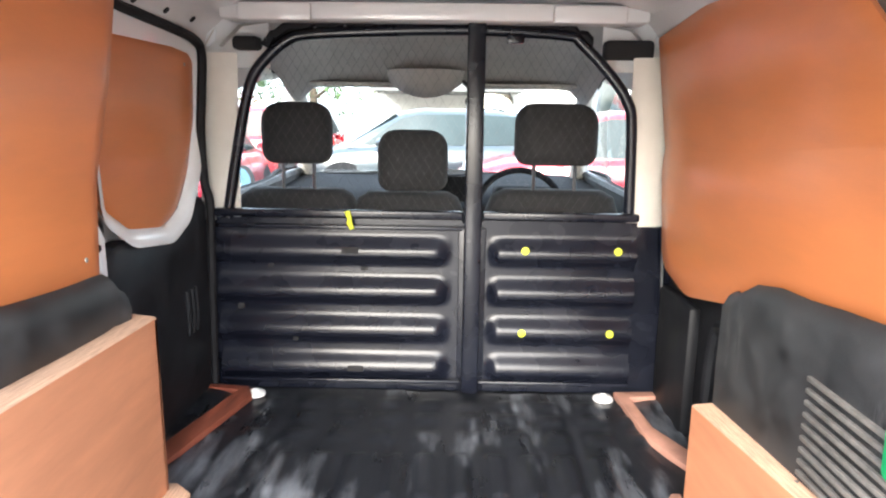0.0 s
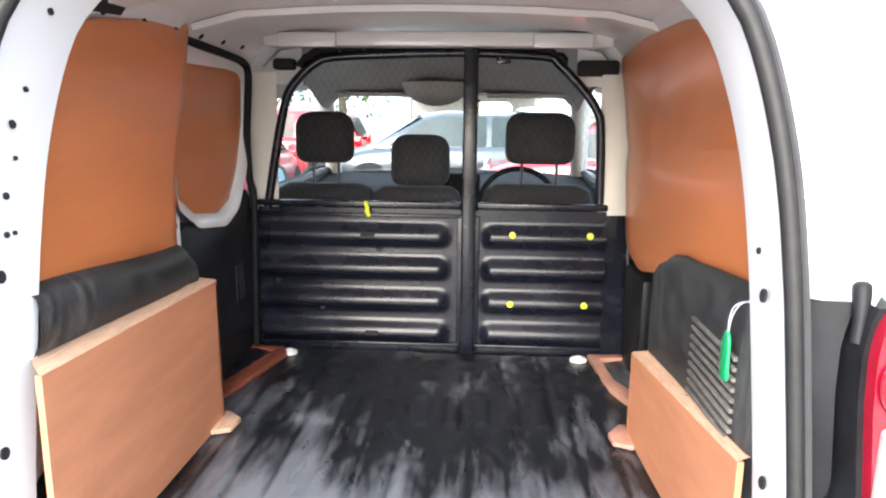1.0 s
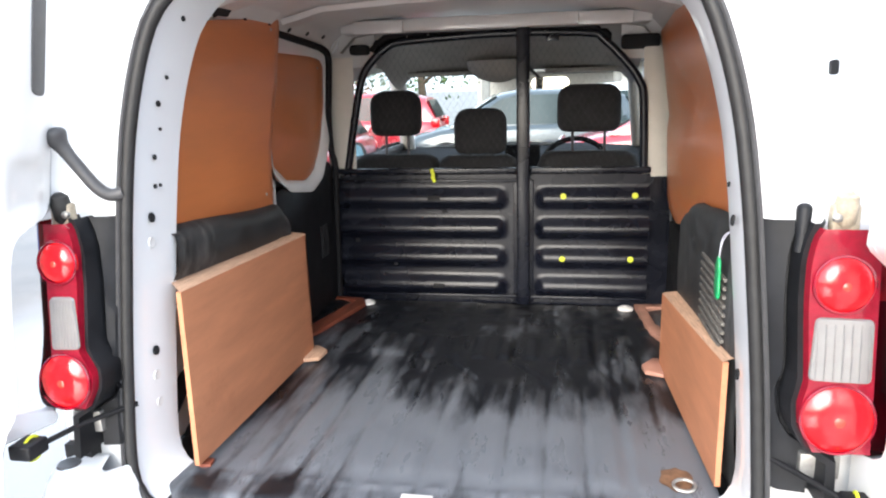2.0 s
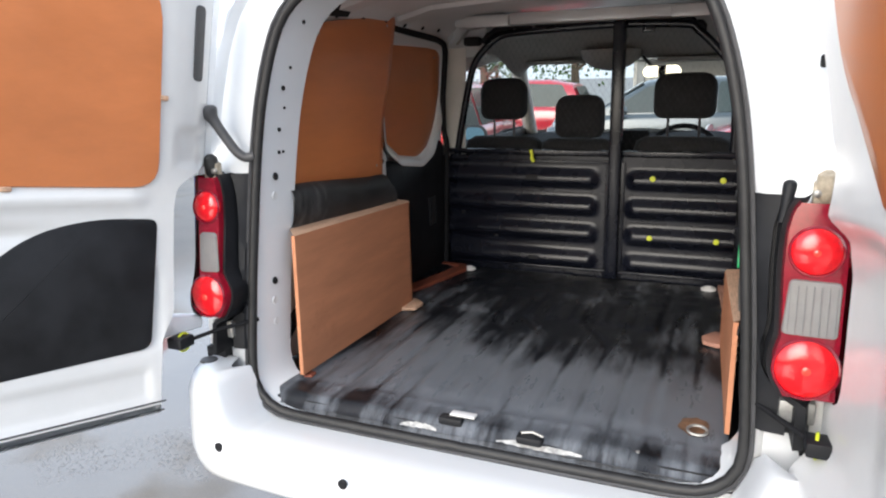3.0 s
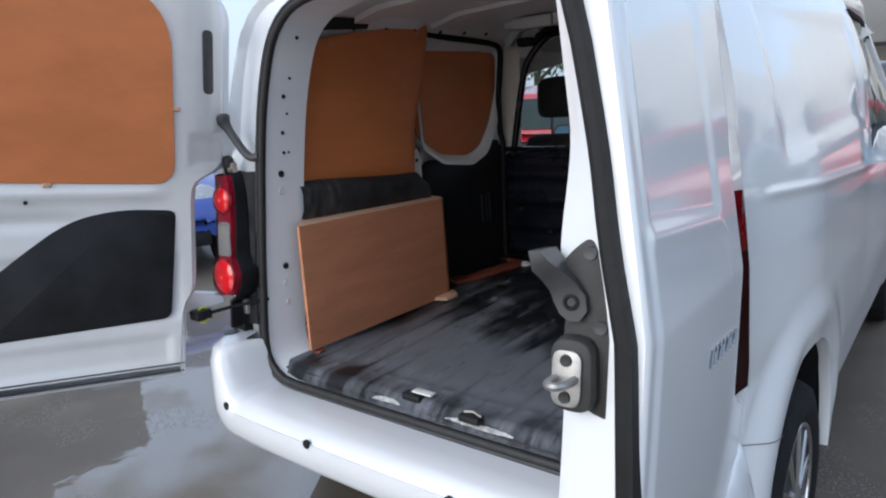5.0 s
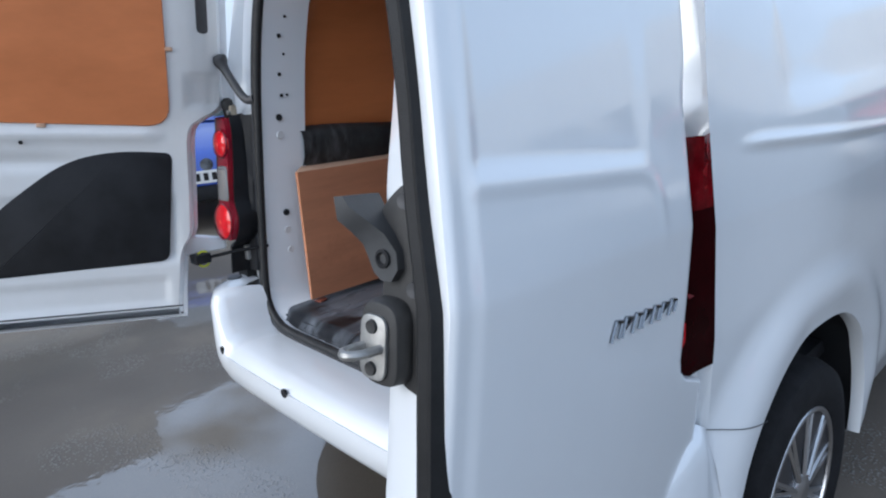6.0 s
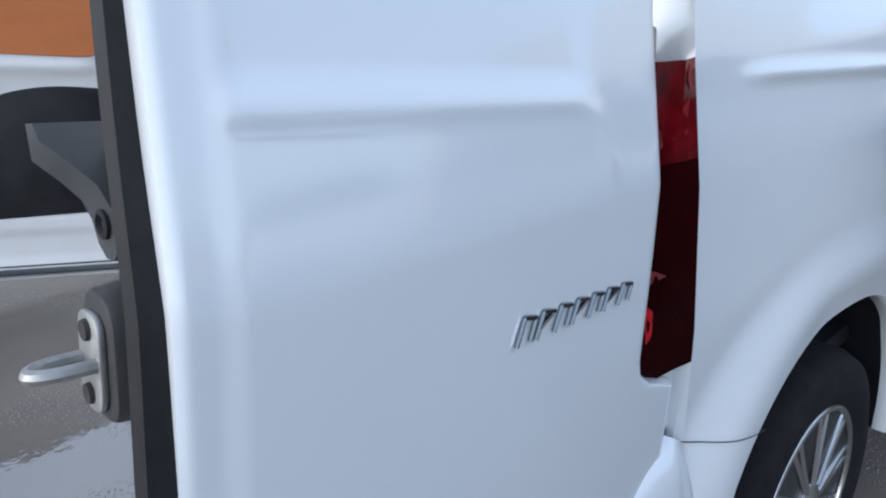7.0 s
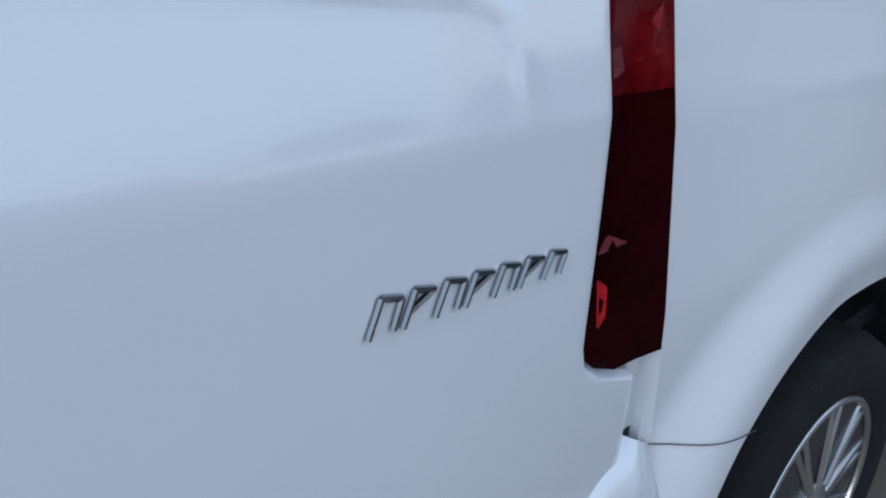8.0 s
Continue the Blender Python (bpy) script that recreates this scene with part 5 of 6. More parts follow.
for sign in (-1, 1):
    part("b_pillar_trim", Geo().grid([[(sign * x, y, z) for x, y in ((0.585 + 0.02 * (1.6 - z), 2.165), (0.62 + 0.02 * (1.6 - z), 2.150), (0.665 + 0.03 * (1.6 - z), 2.155), (0.72, 2.18))] for z in (1.10, 1.25, 1.40, 1.52, 1.60)]), CREAM, van, "cream plastic pillar trim")
    part("corner_panel", Geo().box(sign * 0.50, sign * 0.74, 2.205, 2.215, 1.56, 1.77), INNER, van, "white panel closing the roof corner")
    part("pillar_gap", Geo().box(*((-0.60, -0.52) if sign < 0 else (0.50, 0.645)), 2.16, 2.22, 1.595 if sign > 0 else 1.61, 1.65), HOLE, van, bevel=0.012)

part("bulkhead_edge", Geo().tube([(0.700, 2.130, 1.09), (0.712, 2.128, 0.85), (0.726, 2.126, 0.58)], 0.0045, 6), LEVER, van, "thin grey edge trim beside the bulkhead")

# offside trim: quarter box with louvres, wall beyond
prof = [(0.668, 1.168), (0.655, 1.160), (0.642, 1.135), (0.640, 1.0), (0.645, 0.70), (0.66, 0.56)]
ys = [0.765, 0.80, 0.90, 1.10, 1.20, 1.30, 1.40, 1.47, 1.50, 1.515]
rows = [[(x + 0.045 * (1 - smooth(0.76, 0.82, y)) * 0.2 + 0.06 * (y > 1.51), y, z - (0.035 * smooth(0.90, 1.30, y) + 0.06 * smooth(1.34, 1.50, y)) * (z > 0.9)) for x, z in prof] for y in ys]
quarter = part("quarter_trim", Geo().grid(rows), DUSTY, van, "scuffed dark grey plastic quarter trim")
for k in range(15):
    z = 1.030 - k * 0.0205
    part("louvre", Geo().box(0.634, 0.645, 0.865, 1.125, z - 0.0045, z + 0.0045), SLAT, quarter, bevel=0.002)
wall = Geo().grid([[(0.735, y, z) for y in (1.50, 1.70, 1.90, 2.14)] for z in (1.04, 1.0, 0.80, 0.555)])
part("lower_side_trim", wall, PLASTIC, van, "black plastic lower side trim")
part("trim_rib", Geo().tube(spline([(0.728, 1.52, 0.95), (0.722, 1.66, 0.94), (0.72, 1.72, 0.88), (0.72, 1.74, 0.56)], 5), 0.016, 8), PLASTIC, van)
part("trim_block", Geo().box(0.70, 0.735, 1.85, 2.12, 0.556, 0.93), PLASTIC, van, bevel=0.012)
tag = thing("key_tag", "bright green plastic tag on pale string", "tag")
tl = rounded([(0.862, 0.985), (0.902, 0.985), (0.905, 1.055), (0.885, 1.085), (0.868, 1.070)], 0.012)
part("tag_body", Geo().prism([(0.622, y, z) for y, z in tl], [(0.628, y, z) for y, z in tl]), GREEN, tag, "green plastic", bevel=0.002)
part("string", Geo().tube(spline([(0.625, 0.880, 1.075), (0.628, 0.888, 1.10), (0.632, 0.884, 1.125), (0.640, 0.86, 1.142), (0.648, 0.82, 1.150)], 4), 0.0014, 5), STRING, tag)
part("string", Geo().tube(spline([(0.625, 0.880, 1.075), (0.627, 0.874, 1.11), (0.636, 0.866, 1.135), (0.645, 0.84, 1.150)], 4), 0.0014, 5), STRING, tag)

# ---- bulkhead ----
def rib_depth(x, z, x0, x1):
    ends = (smooth(x0, x0 + 0.045, x) if x0 > 0 else 1.0) * ((1 - smooth(x1 - 0.045, x1, x)) if x1 < 0.3 else 1.0)
    return ends * sum(0.026 * (1 - smooth(zt - 0.052, zt + 0.008, z)) * smooth(zt - 0.098, zt - 0.058, z) for zt in (1.062, 0.936, 0.811, 0.688))


bulk = part("bulkhead", Geo().box(-0.72, 0.74, 2.150, 2.158, 0.556, 1.10), METALBLK, van, "dark painted steel bulkhead")
for x0, x1 in ((-0.665, 0.092), (0.152, 0.625)):
    zs = np.arange(0.588, 1.118, 0.007)
    rows = [[(x, 2.144 - rib_depth(x, z, x0 + 0.012, x1 - 0.035), z) for x in np.linspace(x0, x1, 60)] for z in zs]
    sheet = part("bulkhead_sheet", Geo().grid(rows), METALBLK, bulk, "ribbed dark steel sheet", angle=60)
    part("sheet_foot", Geo().box(x0, x1, 2.118, 2.146, 0.588, 0.600), METALBLK, bulk, bevel=0.003)
    part("sheet_rail", Geo().box(x0, x1, 2.120, 2.146, 1.118, 1.142), METALBLK, bulk, bevel=0.006)
part("lower_rail", Geo().box(-0.665, 0.092, 2.126, 2.146, 1.082, 1.094), METALBLK, bulk, bevel=0.004)
part("bulkhead_post", Geo().box(0.096, 0.148, 2.095, 2.150, 0.566, 1.705), METALBLK, bulk, "dark steel upright", bevel=0.008)
part("post_flange", Geo().box(0.080, 0.164, 2.135, 2.149, 0.566, 1.09), METALBLK, bulk, bevel=0.003)
tl = spline([(-0.632, 2.15, 1.11), (-0.600, 2.15, 1.28), (-0.566, 2.15, 1.44), (-0.540, 2.15, 1.525), (-0.50, 2.15, 1.58), (-0.435, 2.15, 1.635), (-0.36, 2.15, 1.655), (-0.10, 2.15, 1.668), (0.10, 2.15, 1.672)], 5)
part("guard_frame", Geo().tube(tl, 0.0165, 10), METALBLK, bulk, "dark tubular guard frame")
tr_ = spline([(0.14, 2.15, 1.672), (0.38, 2.15, 1.660), (0.43, 2.15, 1.635), (0.52, 2.15, 1.545), (0.570, 2.15, 1.475), (0.588, 2.15, 1.40), (0.598, 2.15, 1.12)], 5)
part("guard_frame", Geo().tube(tr_, 0.0165, 10), METALBLK, bulk, "dark tubular guard frame")
foam = spline([(-0.50, 2.155, 1.62), (-0.42, 2.155, 1.672), (-0.2, 2.155, 1.688), (0.1, 2.155, 1.695), (0.36, 2.155, 1.682), (0.46, 2.155, 1.64)], 8)
foam = [p + Vector((0, 0, 0.006 * math.sin(i * 1.9) * (i % 3))) for i, p in enumerate(foam)]
part("foam_strip", Geo().tube(foam, 0.016, 6), RUBBER, bulk, "ragged black foam strip")
part("mount_cap", Geo().box(0.21, 0.26, 2.13, 2.16, 1.635, 1.66), METALBLK, bulk, bevel=0.004)


def in_guard(x, z):
    """Inside the guard's opening."""
    if z < 1.12 or z > 1.668:
        return False
    lim_l = lerp([(1.10, -0.632), (1.28, -0.60), (1.44, -0.566), (1.525, -0.54), (1.635, -0.435), (1.67, -0.30)], z)
    lim_r = lerp([(1.10, 0.598), (1.40, 0.588), (1.475, 0.57), (1.545, 0.52), (1.635, 0.43), (1.67, 0.33)], z)
    return lim_l < x < lim_r


g = Geo()
step = 0.027
for lean in (1, -1):
    for k in range(-60, 61):
        run = None
        for i in range(140):
            z = 1.12 + i * 0.004
            x = k * step + lean * (z - 1.12) * 0.62
            if in_guard(x, z):
                run = (run[0], (x, z)) if run else ((x, z), (x, z))
        if run and run[0] != run[1]:
            (xa, za), (xb, zb) = run
            g.tube([(xa, 2.152 + 0.001 * lean, za), (xb, 2.152 + 0.001 * lean, zb)], 0.0003, 4, cap=False)
mesh_part = part("mesh_guard", g, WIRE, bulk, "fine diamond wire mesh")
tagged(mesh_part, kind="stuff")
# paint dots, plugs and holes on the sheets
for x, z in ((0.284, 1.025), (0.566, 1.027), (0.282, 0.762), (0.556, 0.764)):
    part("paint_dot", Geo().lathe((x, 2.121, z), (0, -1, 0), [(0, 0.0125), (0.003, 0.0120), (0.004, 0.006)], 14), YELLOW, bulk, "yellow paint dot on a bolt")
part("paint_mark", Geo().tube([(-0.258, 2.115, 1.140), (-0.250, 2.112, 1.118), (-0.252, 2.114, 1.105), (-0.243, 2.112, 1.086)], [0.009, 0.007, 0.009, 0.007], 8), YELLOW, bulk, "yellow paint mark")
for x, z, w, h in ((-0.252, 1.018, 0.026, 0.010), (-0.240, 0.637, 0.024, 0.009), (-0.501, 0.962, 0.008, 0.006), (-0.211, 0.957, 0.011, 0.006), (-0.60, 0.83, 0.010, 0.008), (-0.43, 0.73, 0.008, 0.008)):
    y = 2.1425 - rib_depth(x, z, -0.653, 0.057)
    part("sheet_hole", Geo().box(x - w, x + w, y - 0.0025, y + 0.004, z - h, z + h), HOLE, bulk, bevel=0.001)

# ---- cab ----
rows = []
for y in np.arange(2.17, 3.25, 0.06):
    low = 0.12 * smooth(2.7, 3.2, y) + 0.03 * smooth(2.17, 2.6, y)
    rows.append([(x, y, z - low) for x, z in ((0.64, 1.62), (0.58, 1.68), (0.45, 1.70), (0.0, 1.71), (-0.45, 1.70), (-0.58, 1.68), (-0.64, 1.62))])
part("headliner", Geo().grid(rows), HEADLINER, van, "grey cloth headlining")
for x in (-0.36, 0.38):
    part("sun_visor", Geo().box(x - 0.20, x + 0.20, 3.06, 3.20, 1.535, 1.555), HEADLINER, van, "grey sun visor", bevel=0.008)
ov = rounded([(0.115, 1.449), (0.30, 1.452), (0.32, 1.48), (0.30, 1.514), (0.118, 1.510), (0.10, 1.48)], 0.02)
rvm = part("rear_view_mirror", Geo().prism([(x, 3.05, z) for x, z in ov], [(x, 3.075, z) for x, z in scaled(ov, 0.85)]), LEVER, van, "interior mirror housing", bevel=0.004)
part("mirror_face", Geo().add([(x, 3.046 + 0.03 * (z - 1.48), z) for x, z in scaled(ov, 0.94)], [tuple(range(len(ov)))]), CABMIRROR, rvm, "mirror glass")
part("mirror_stem", Geo().tube([(0.16, 3.07, 1.50), (0.10, 3.12, 1.56), (0.08, 3.15, 1.60)], 0.009, 8), LEVER, rvm)
part("console_hood", Geo().lathe((-0.06, 3.02, 1.60), (0, 0, -1), [(0, 0.165), (0.05, 0.150), (0.085, 0.105), (0.105, 0.05), (0.11, 0.01)], 28), HEADLINER, van, "rounded roof console")
for sign in (-1, 1):
    a_top, a_low = Vector((sign * 0.66, 3.18, 1.62)), Vector((sign * 0.78, 3.98, 1.08))
    part("windscreen_pillar", Geo().tube([a_top + (a_low - a_top) * k for k in (-0.08, 0, 0.25, 0.5, 0.75, 1, 1.05)], 0.045, 10), WHITE, van, "white windscreen pillar")
    part("pillar_trim", Geo().tube([a_top + (a_low - a_top) * k + Vector((-sign * 0.02, -0.03, -0.01)) for k in (-0.05, 0.5, 1)], 0.042, 10), CREAM, van)
    part("roof_rail", Geo().tube([(sign * 0.70, 2.2, 1.66), (sign * 0.70, 2.8, 1.655), (sign * 0.665, 3.2, 1.615)], 0.045, 10), WHITE, van)
    lower = [(sign * (skin_x(y, 1.12) - 0.012), y, 1.115) for y in np.linspace(2.28, 3.90, 14)]
    upper = [(sign * lerp([(2.28, 0.755), (2.8, 0.735), (3.2, 0.70), (3.90, 0.775)], y), y, lerp([(2.28, 1.62), (3.10, 1.60), (3.25, 1.56), (3.90, 1.13)], y)) for y in np.linspace(2.28, 3.90, 14)]
    part("window_header", Geo().grid([[(sign * x, y, z + k * 0.09 * smooth(2.2, 3.25, y)) for y in np.linspace(2.19, 3.22, 12)] for x, z, k in ((0.66, 1.67, 0), (0.705, 1.60, 0), (0.722, 1.52, 0.7), (0.735, 1.475, 1), (0.752, 1.472, 1))]), CREAM, van, "pale plastic window header trim")
    pane = part("side_window", Geo().grid([lower, upper]), PANE, van, "clear cab side window")
    pane.visible_shadow = False
    part("window_seal", Geo().tube(lower[:1] + upper + lower[::-1], 0.011, 6), RUBBER, van, "black window seal")
    part("cab_door_lining", Geo().grid([[(sign * 0.78, y, z) for y in (2.25, 2.8, 3.4, 3.9)] for z in (0.4, 0.8, 1.10)]), PLASTIC, van)
    part("door_top", Geo().grid([[(sign * x, y, z) for y in (2.25, 2.8, 3.4, 3.9)] for x, z in ((0.765, 1.10), (0.775, 1.118), (0.798, 1.118))]), PLASTIC, van)
    arm = part("wing_mirror", Geo().box(sign * 0.84, sign * 0.95, 3.37, 3.41, 1.00, 1.06), PLASTIC, van, "black wing mirror", bevel=0.012)
    head = rounded([(0.895, 0.965), (1.065, 0.975), (1.085, 1.13), (1.05, 1.172), (0.925, 1.168), (0.892, 1.10)], 0.04)
    part("mirror_housing", Geo().prism([(sign * x, 3.345 + 0.3 * (z - 1.07), z) for x, z in head], [(sign * x, 3.45, z) for x, z in scaled(head, 0.72)]), PLASTIC, arm, bevel=0.010)
    gl = scaled(head, 0.80)
    part("mirror_glass", Geo().add([(sign * x, 3.341 + 0.3 * (z - 1.07), z) for x, z in gl], [tuple(range(len(gl)))]), MIRROR, arm, "mirror glass")
screen = [[(x * k, y, z - 0.02 * abs(x)) for x in np.linspace(-1, 1, 12)] for y, z, k in ((3.18, 1.625, 0.655), (3.40, 1.49, 0.69), (3.70, 1.29, 0.735), (3.98, 1.09, 0.775))]
ws = part("windscreen", Geo().grid(screen), PANE, van, "clear windscreen")
ws.visible_shadow = False
part("dashboard", Geo().grid([[(x, y, z + 0.02 * math.exp(-((x - 0.38) / 0.2) ** 2)) for x in np.linspace(-0.78, 0.78, 24)] for y, z in ((3.05, 0.70), (3.02, 0.92), (3.06, 1.02), (3.15, 1.055), (3.45, 1.06), (3.98, 1.08))]), DASH, van, "dark plastic dashboard")
part("binnacle", Geo().box(0.24, 0.54, 3.05, 3.20, 1.04, 1.115), DASH, van, bevel=0.03, segments=3)
part("centre_screen", Geo().box(-0.03, 0.16, 3.02, 3.06, 1.05, 1.165), DASH, van, bevel=0.012)
sw = thing("steering_wheel", "dark steering wheel ahead of the driver's seat", "steering wheel")
c, tilt = Vector((0.345, 2.93, 1.03)), radians(26)
rim = [c + Vector((0.182 * math.cos(t), -0.182 * math.sin(t) * -math.sin(tilt), 0.182 * math.sin(t) * math.cos(tilt))) for t in np.linspace(0, 2 * math.pi, 41)[:-1]]
part("wheel_rim", Geo().tube(rim, 0.014, 8, closed=True), DASH, sw)
part("wheel_hub", Geo().lathe(c + Vector((0, 0.03, 0)), (0, -1, 0.4), [(0, 0.075), (0.03, 0.07), (0.04, 0.05)], 20), DASH, sw)
for t in (0.1, math.pi - 0.1, -math.pi / 2):
    part("wheel_spoke", Geo().tube([c + Vector((0, 0.02, 0)), c + Vector((0.18 * math.cos(t), 0.18 * math.sin(t) * math.sin(tilt), 0.18 * math.sin(t) * math.cos(tilt)))], 0.012, 6), DASH, sw)
# bonnet
rows = []
for y in np.linspace(3.95, 4.75, 12):
    k = (y - 3.95) / 0.8
    w = 0.84 - 0.14 * k ** 2
    z = 1.08 - 0.14 * k - 0.10 * k ** 4
    rows.append([(x, y, zz) for x, zz in ((w, 0.45), (w, z - 0.16), (w - 0.04, z - 0.05), (w - 0.16, z), (0, z + 0.035), (-w + 0.16, z), (-w + 0.04, z - 0.05), (-w, z - 0.16), (-w, 0.45))])
g = Geo().grid(rows)
g.f.append(tuple(range(len(g.v) - 9, len(g.v))))
part("bonnet", g, WHITE, van, "white bonnet and front")


def seat(x, width, head_z, head_w, top, lean=0.0):
    s = thing("front_seat", "dark grey cloth seat in the cab", "seat", group="cab seats")
    back = []
    for z, y, k in ((0.70, 2.36, 0.95), (0.95, 2.30, 1.0), (1.10, 2.27, 0.98), (top - 0.02, 2.255, 0.86), (top, 2.275, 0.70)):
        w = width / 2 * k
        sec = rounded([(-w, 0), (w, 0), (w, 0.12), (-w, 0.12)], 0.05, 4)
        back.append([(x + lean + a, y + b * (1 if z < top else 0.6), z) for a, b in sec])
    g = Geo().grid(back, closed=True)
    g.f.append(tuple(range(len(g.v) - len(back[0]), len(g.v))))
    part("backrest", g, CLOTH, s, angle=60)
    part("cushion", Geo().box(x - width / 2, x + width / 2, 2.40, 2.90, 0.60, 0.76), CLOTH, s, bevel=0.04)
    hw, hh = head_w / 2, 0.098
    sec = rounded([(-hw, -hh), (hw, -hh), (hw, hh), (-hw, hh)], [0.05, 0.05, 0.07, 0.07], 6)
    rows = [[(x + a, y, head_z + b) for a, b in scaled(sec, k)] for y, k in ((2.225, 0.55), (2.232, 0.85), (2.25, 0.97), (2.29, 1.0), (2.325, 0.95), (2.34, 0.7))]
    h = Geo().grid(rows, closed=True)
    h.f += [tuple(range(len(sec))), tuple(range(len(h.v) - len(sec), len(h.v)))]
    part("headrest", h, CLOTH, s, "dark cloth headrest", angle=70)
    for sx in (-0.045, 0.045) if head_w < 0.24 else (-0.06, 0.06):
        part("headrest_post", Geo().tube([(x + sx * 1.1, 2.285, top - 0.04), (x + sx * 1.1, 2.285, head_z - 0.05)], 0.006, 8), DARKMETAL, s)
    return s


seat(-0.438, 0.42, 1.365, 0.222, 1.185, -0.012)
seat(-0.070, 0.38, 1.282, 0.226, 1.178, -0.015)
seat(0.385, 0.46, 1.370, 0.262, 1.192)


# ---- cars on the car park ----
def car_paint(name, rgb):
    return material(name, rgb, 0.3, vary=0.05, scale=3, coat=1.0, grain=0.01, grain_scale=300)


RED = car_paint("red_car_paint", (0.42, 0.010, 0.025))
BLUE = car_paint("blue_car_paint", (0.015, 0.06, 0.36))
SILVER = car_paint("grey_car_paint", (0.030, 0.045, 0.055))
CARWHITE = car_paint("white_car_paint", (0.72, 0.72, 0.71))
CARGLASS = material("car_glass", (0.028, 0.042, 0.044), 0.10, vary=0.2, scale=2, spec=0.25)
HEADLAMP = material("headlamp_glass", (0.45, 0.46, 0.47), 0.12, metal=0.4, coat=1.0, vary=0.2, scale=30)
PLATE = material("plate_white", (0.70, 0.70, 0.68), 0.4, vary=0.04, scale=20)


def build_car(paint, label, kind="hatchback"):
    """A small car, nose towards +y, its base at the origin."""
    c = thing("parked_car", label, "car", group="parked cars")
    tall = 0.10 if kind == "suv" else 0.0
    L = 4.1
    stations = [(-2.05, 0.55, 0.66, 0.42, 0.60), (-2.00, 0.72, 0.80, 0.32, 0.78), (-1.80, 0.83, 0.88, 0.26, 0.90), (-1.2, 0.87, 0.90, 0.22, 0.93), (0.0, 0.88, 0.90, 0.20, 0.92), (0.9, 0.88, 0.89, 0.22, 0.90), (1.35, 0.86, 0.87, 0.24, 0.86), (1.75, 0.82, 0.82, 0.27, 0.76), (1.98, 0.72, 0.70, 0.32, 0.66), (2.05, 0.55, 0.55, 0.42, 0.56)]
    rows = []
    for y, w0, w1, zb, zt in stations:
        zt += tall
        half = [(w0 * 0.93, zb), (w0, zb + 0.10), (w1 + 0.01, (zb + zt) / 2), (w1, zt - 0.10), (w1 - 0.05, zt - 0.02), (w1 - 0.18, zt + 0.005), (0.0, zt + 0.03)]
        rows.append([(x, y, z) for x, z in half] + [(-x, y, z) for x, z in half[-2::-1]])
    sm = []
    for a, b in zip(rows, rows[1:]):
        for k in (0.0, 0.5):
            sm.append([tuple(Vector(p).lerp(Vector(q), k)) for p, q in zip(a, b)])
    sm.append(rows[-1])
    n = len(rows[0])
    g = Geo().grid(sm)
    g.f += [tuple(range(n)), tuple(range(len(g.v) - n, len(g.v)))]
    part("body", g, paint, c, angle=50)
    # cabin: pillars and roof in paint, panes set into it
    prof = [(-1.95, 0.90, 0.80, 0), (-1.72, 1.36, 0.66, 1), (-1.20, 1.46, 0.64, 1), (0.0, 1.47, 0.65, 1), (0.35, 1.41, 0.66, 1), (1.22, 0.90, 0.78, 0)]
    rows = []
    for y, z, w, _ in prof:
        z += tall
        base = 0.88 + tall
        half = [(0.82 if z > base + 0.1 else w, base), (0.82 - (0.82 - w) * 0.5, (base + z) / 2), (w, z - 0.06 * (z > base + 0.1)), (w - 0.10, z), (0, z + 0.02)]
        rows.append([(x, y, q) for x, q in half] + [(-x, y, q) for x, q in half[-2::-1]])
    part("cabin", Geo().grid(rows), paint, c, angle=50)
    base = 0.90 + tall
    for sign in (-1, 1):
        def sx(z):
            return sign * (0.825 - (z - base) * 0.30)
        for loop in ([(-1.62, base + 0.03), (-1.66, base + 0.18), (-1.50, 1.37 + tall), (-0.75, 1.40 + tall), (-0.72, base + 0.02)], [(-0.64, base + 0.02), (-0.66, 1.40 + tall), (0.10, 1.39 + tall), (0.36, 1.33 + tall), (0.98, base + 0.03)]):
            lp = rounded(loop, 0.05)
            part("side_window", Geo().add([(sx(z), y, z) for y, z in lp], [tuple(range(len(lp)))]), CARGLASS, c, "dark side window")
        part("door_mirror", Geo().lathe((sign * 0.95, 0.72, base + 0.06), (0, 1, 0), [(-0.05, 0.06), (0.0, 0.075), (0.05, 0.05)], 12), paint, c)
        for y in (-1.28, 1.28):
            t = part("car_wheel", Geo().lathe((sign * 0.885, y, 0.31), (sign, 0, 0), [(-0.2, 0.25), (-0.19, 0.31), (-0.02, 0.31), (0.0, 0.28), (-0.005, 0.21)], 32), TYRE, c, "black tyre")
            part("car_rim", Geo().lathe((sign * 0.87, y, 0.31), (sign, 0, 0), [(-0.05, 0.21), (0.0, 0.205), (0.005, 0.06), (0.015, 0.05)], 24), ALLOY, t)
            arch = [(sign * 0.892, y + 0.355 * math.cos(a), 0.31 + 0.355 * math.sin(a)) for a in np.linspace(-0.25, math.pi + 0.25, 20)]
            part("wheel_opening", Geo().add(arch, [tuple(range(len(arch)))]), HOLE, c)
        part("headlamp", Geo().lathe((sign * 0.60, 1.86, 0.68 + tall), (sign * 0.35, 1, 0.25), [(0, 0.13), (0.03, 0.12), (0.05, 0.07)], 16), HEADLAMP, c, "clear headlamp")
        part("tail_light", Geo().box(sign * 0.62, sign * 0.84, -2.02, -1.84, 0.74 + tall, 0.95 + tall), REDLENS, c, "red tail light", bevel=0.03)
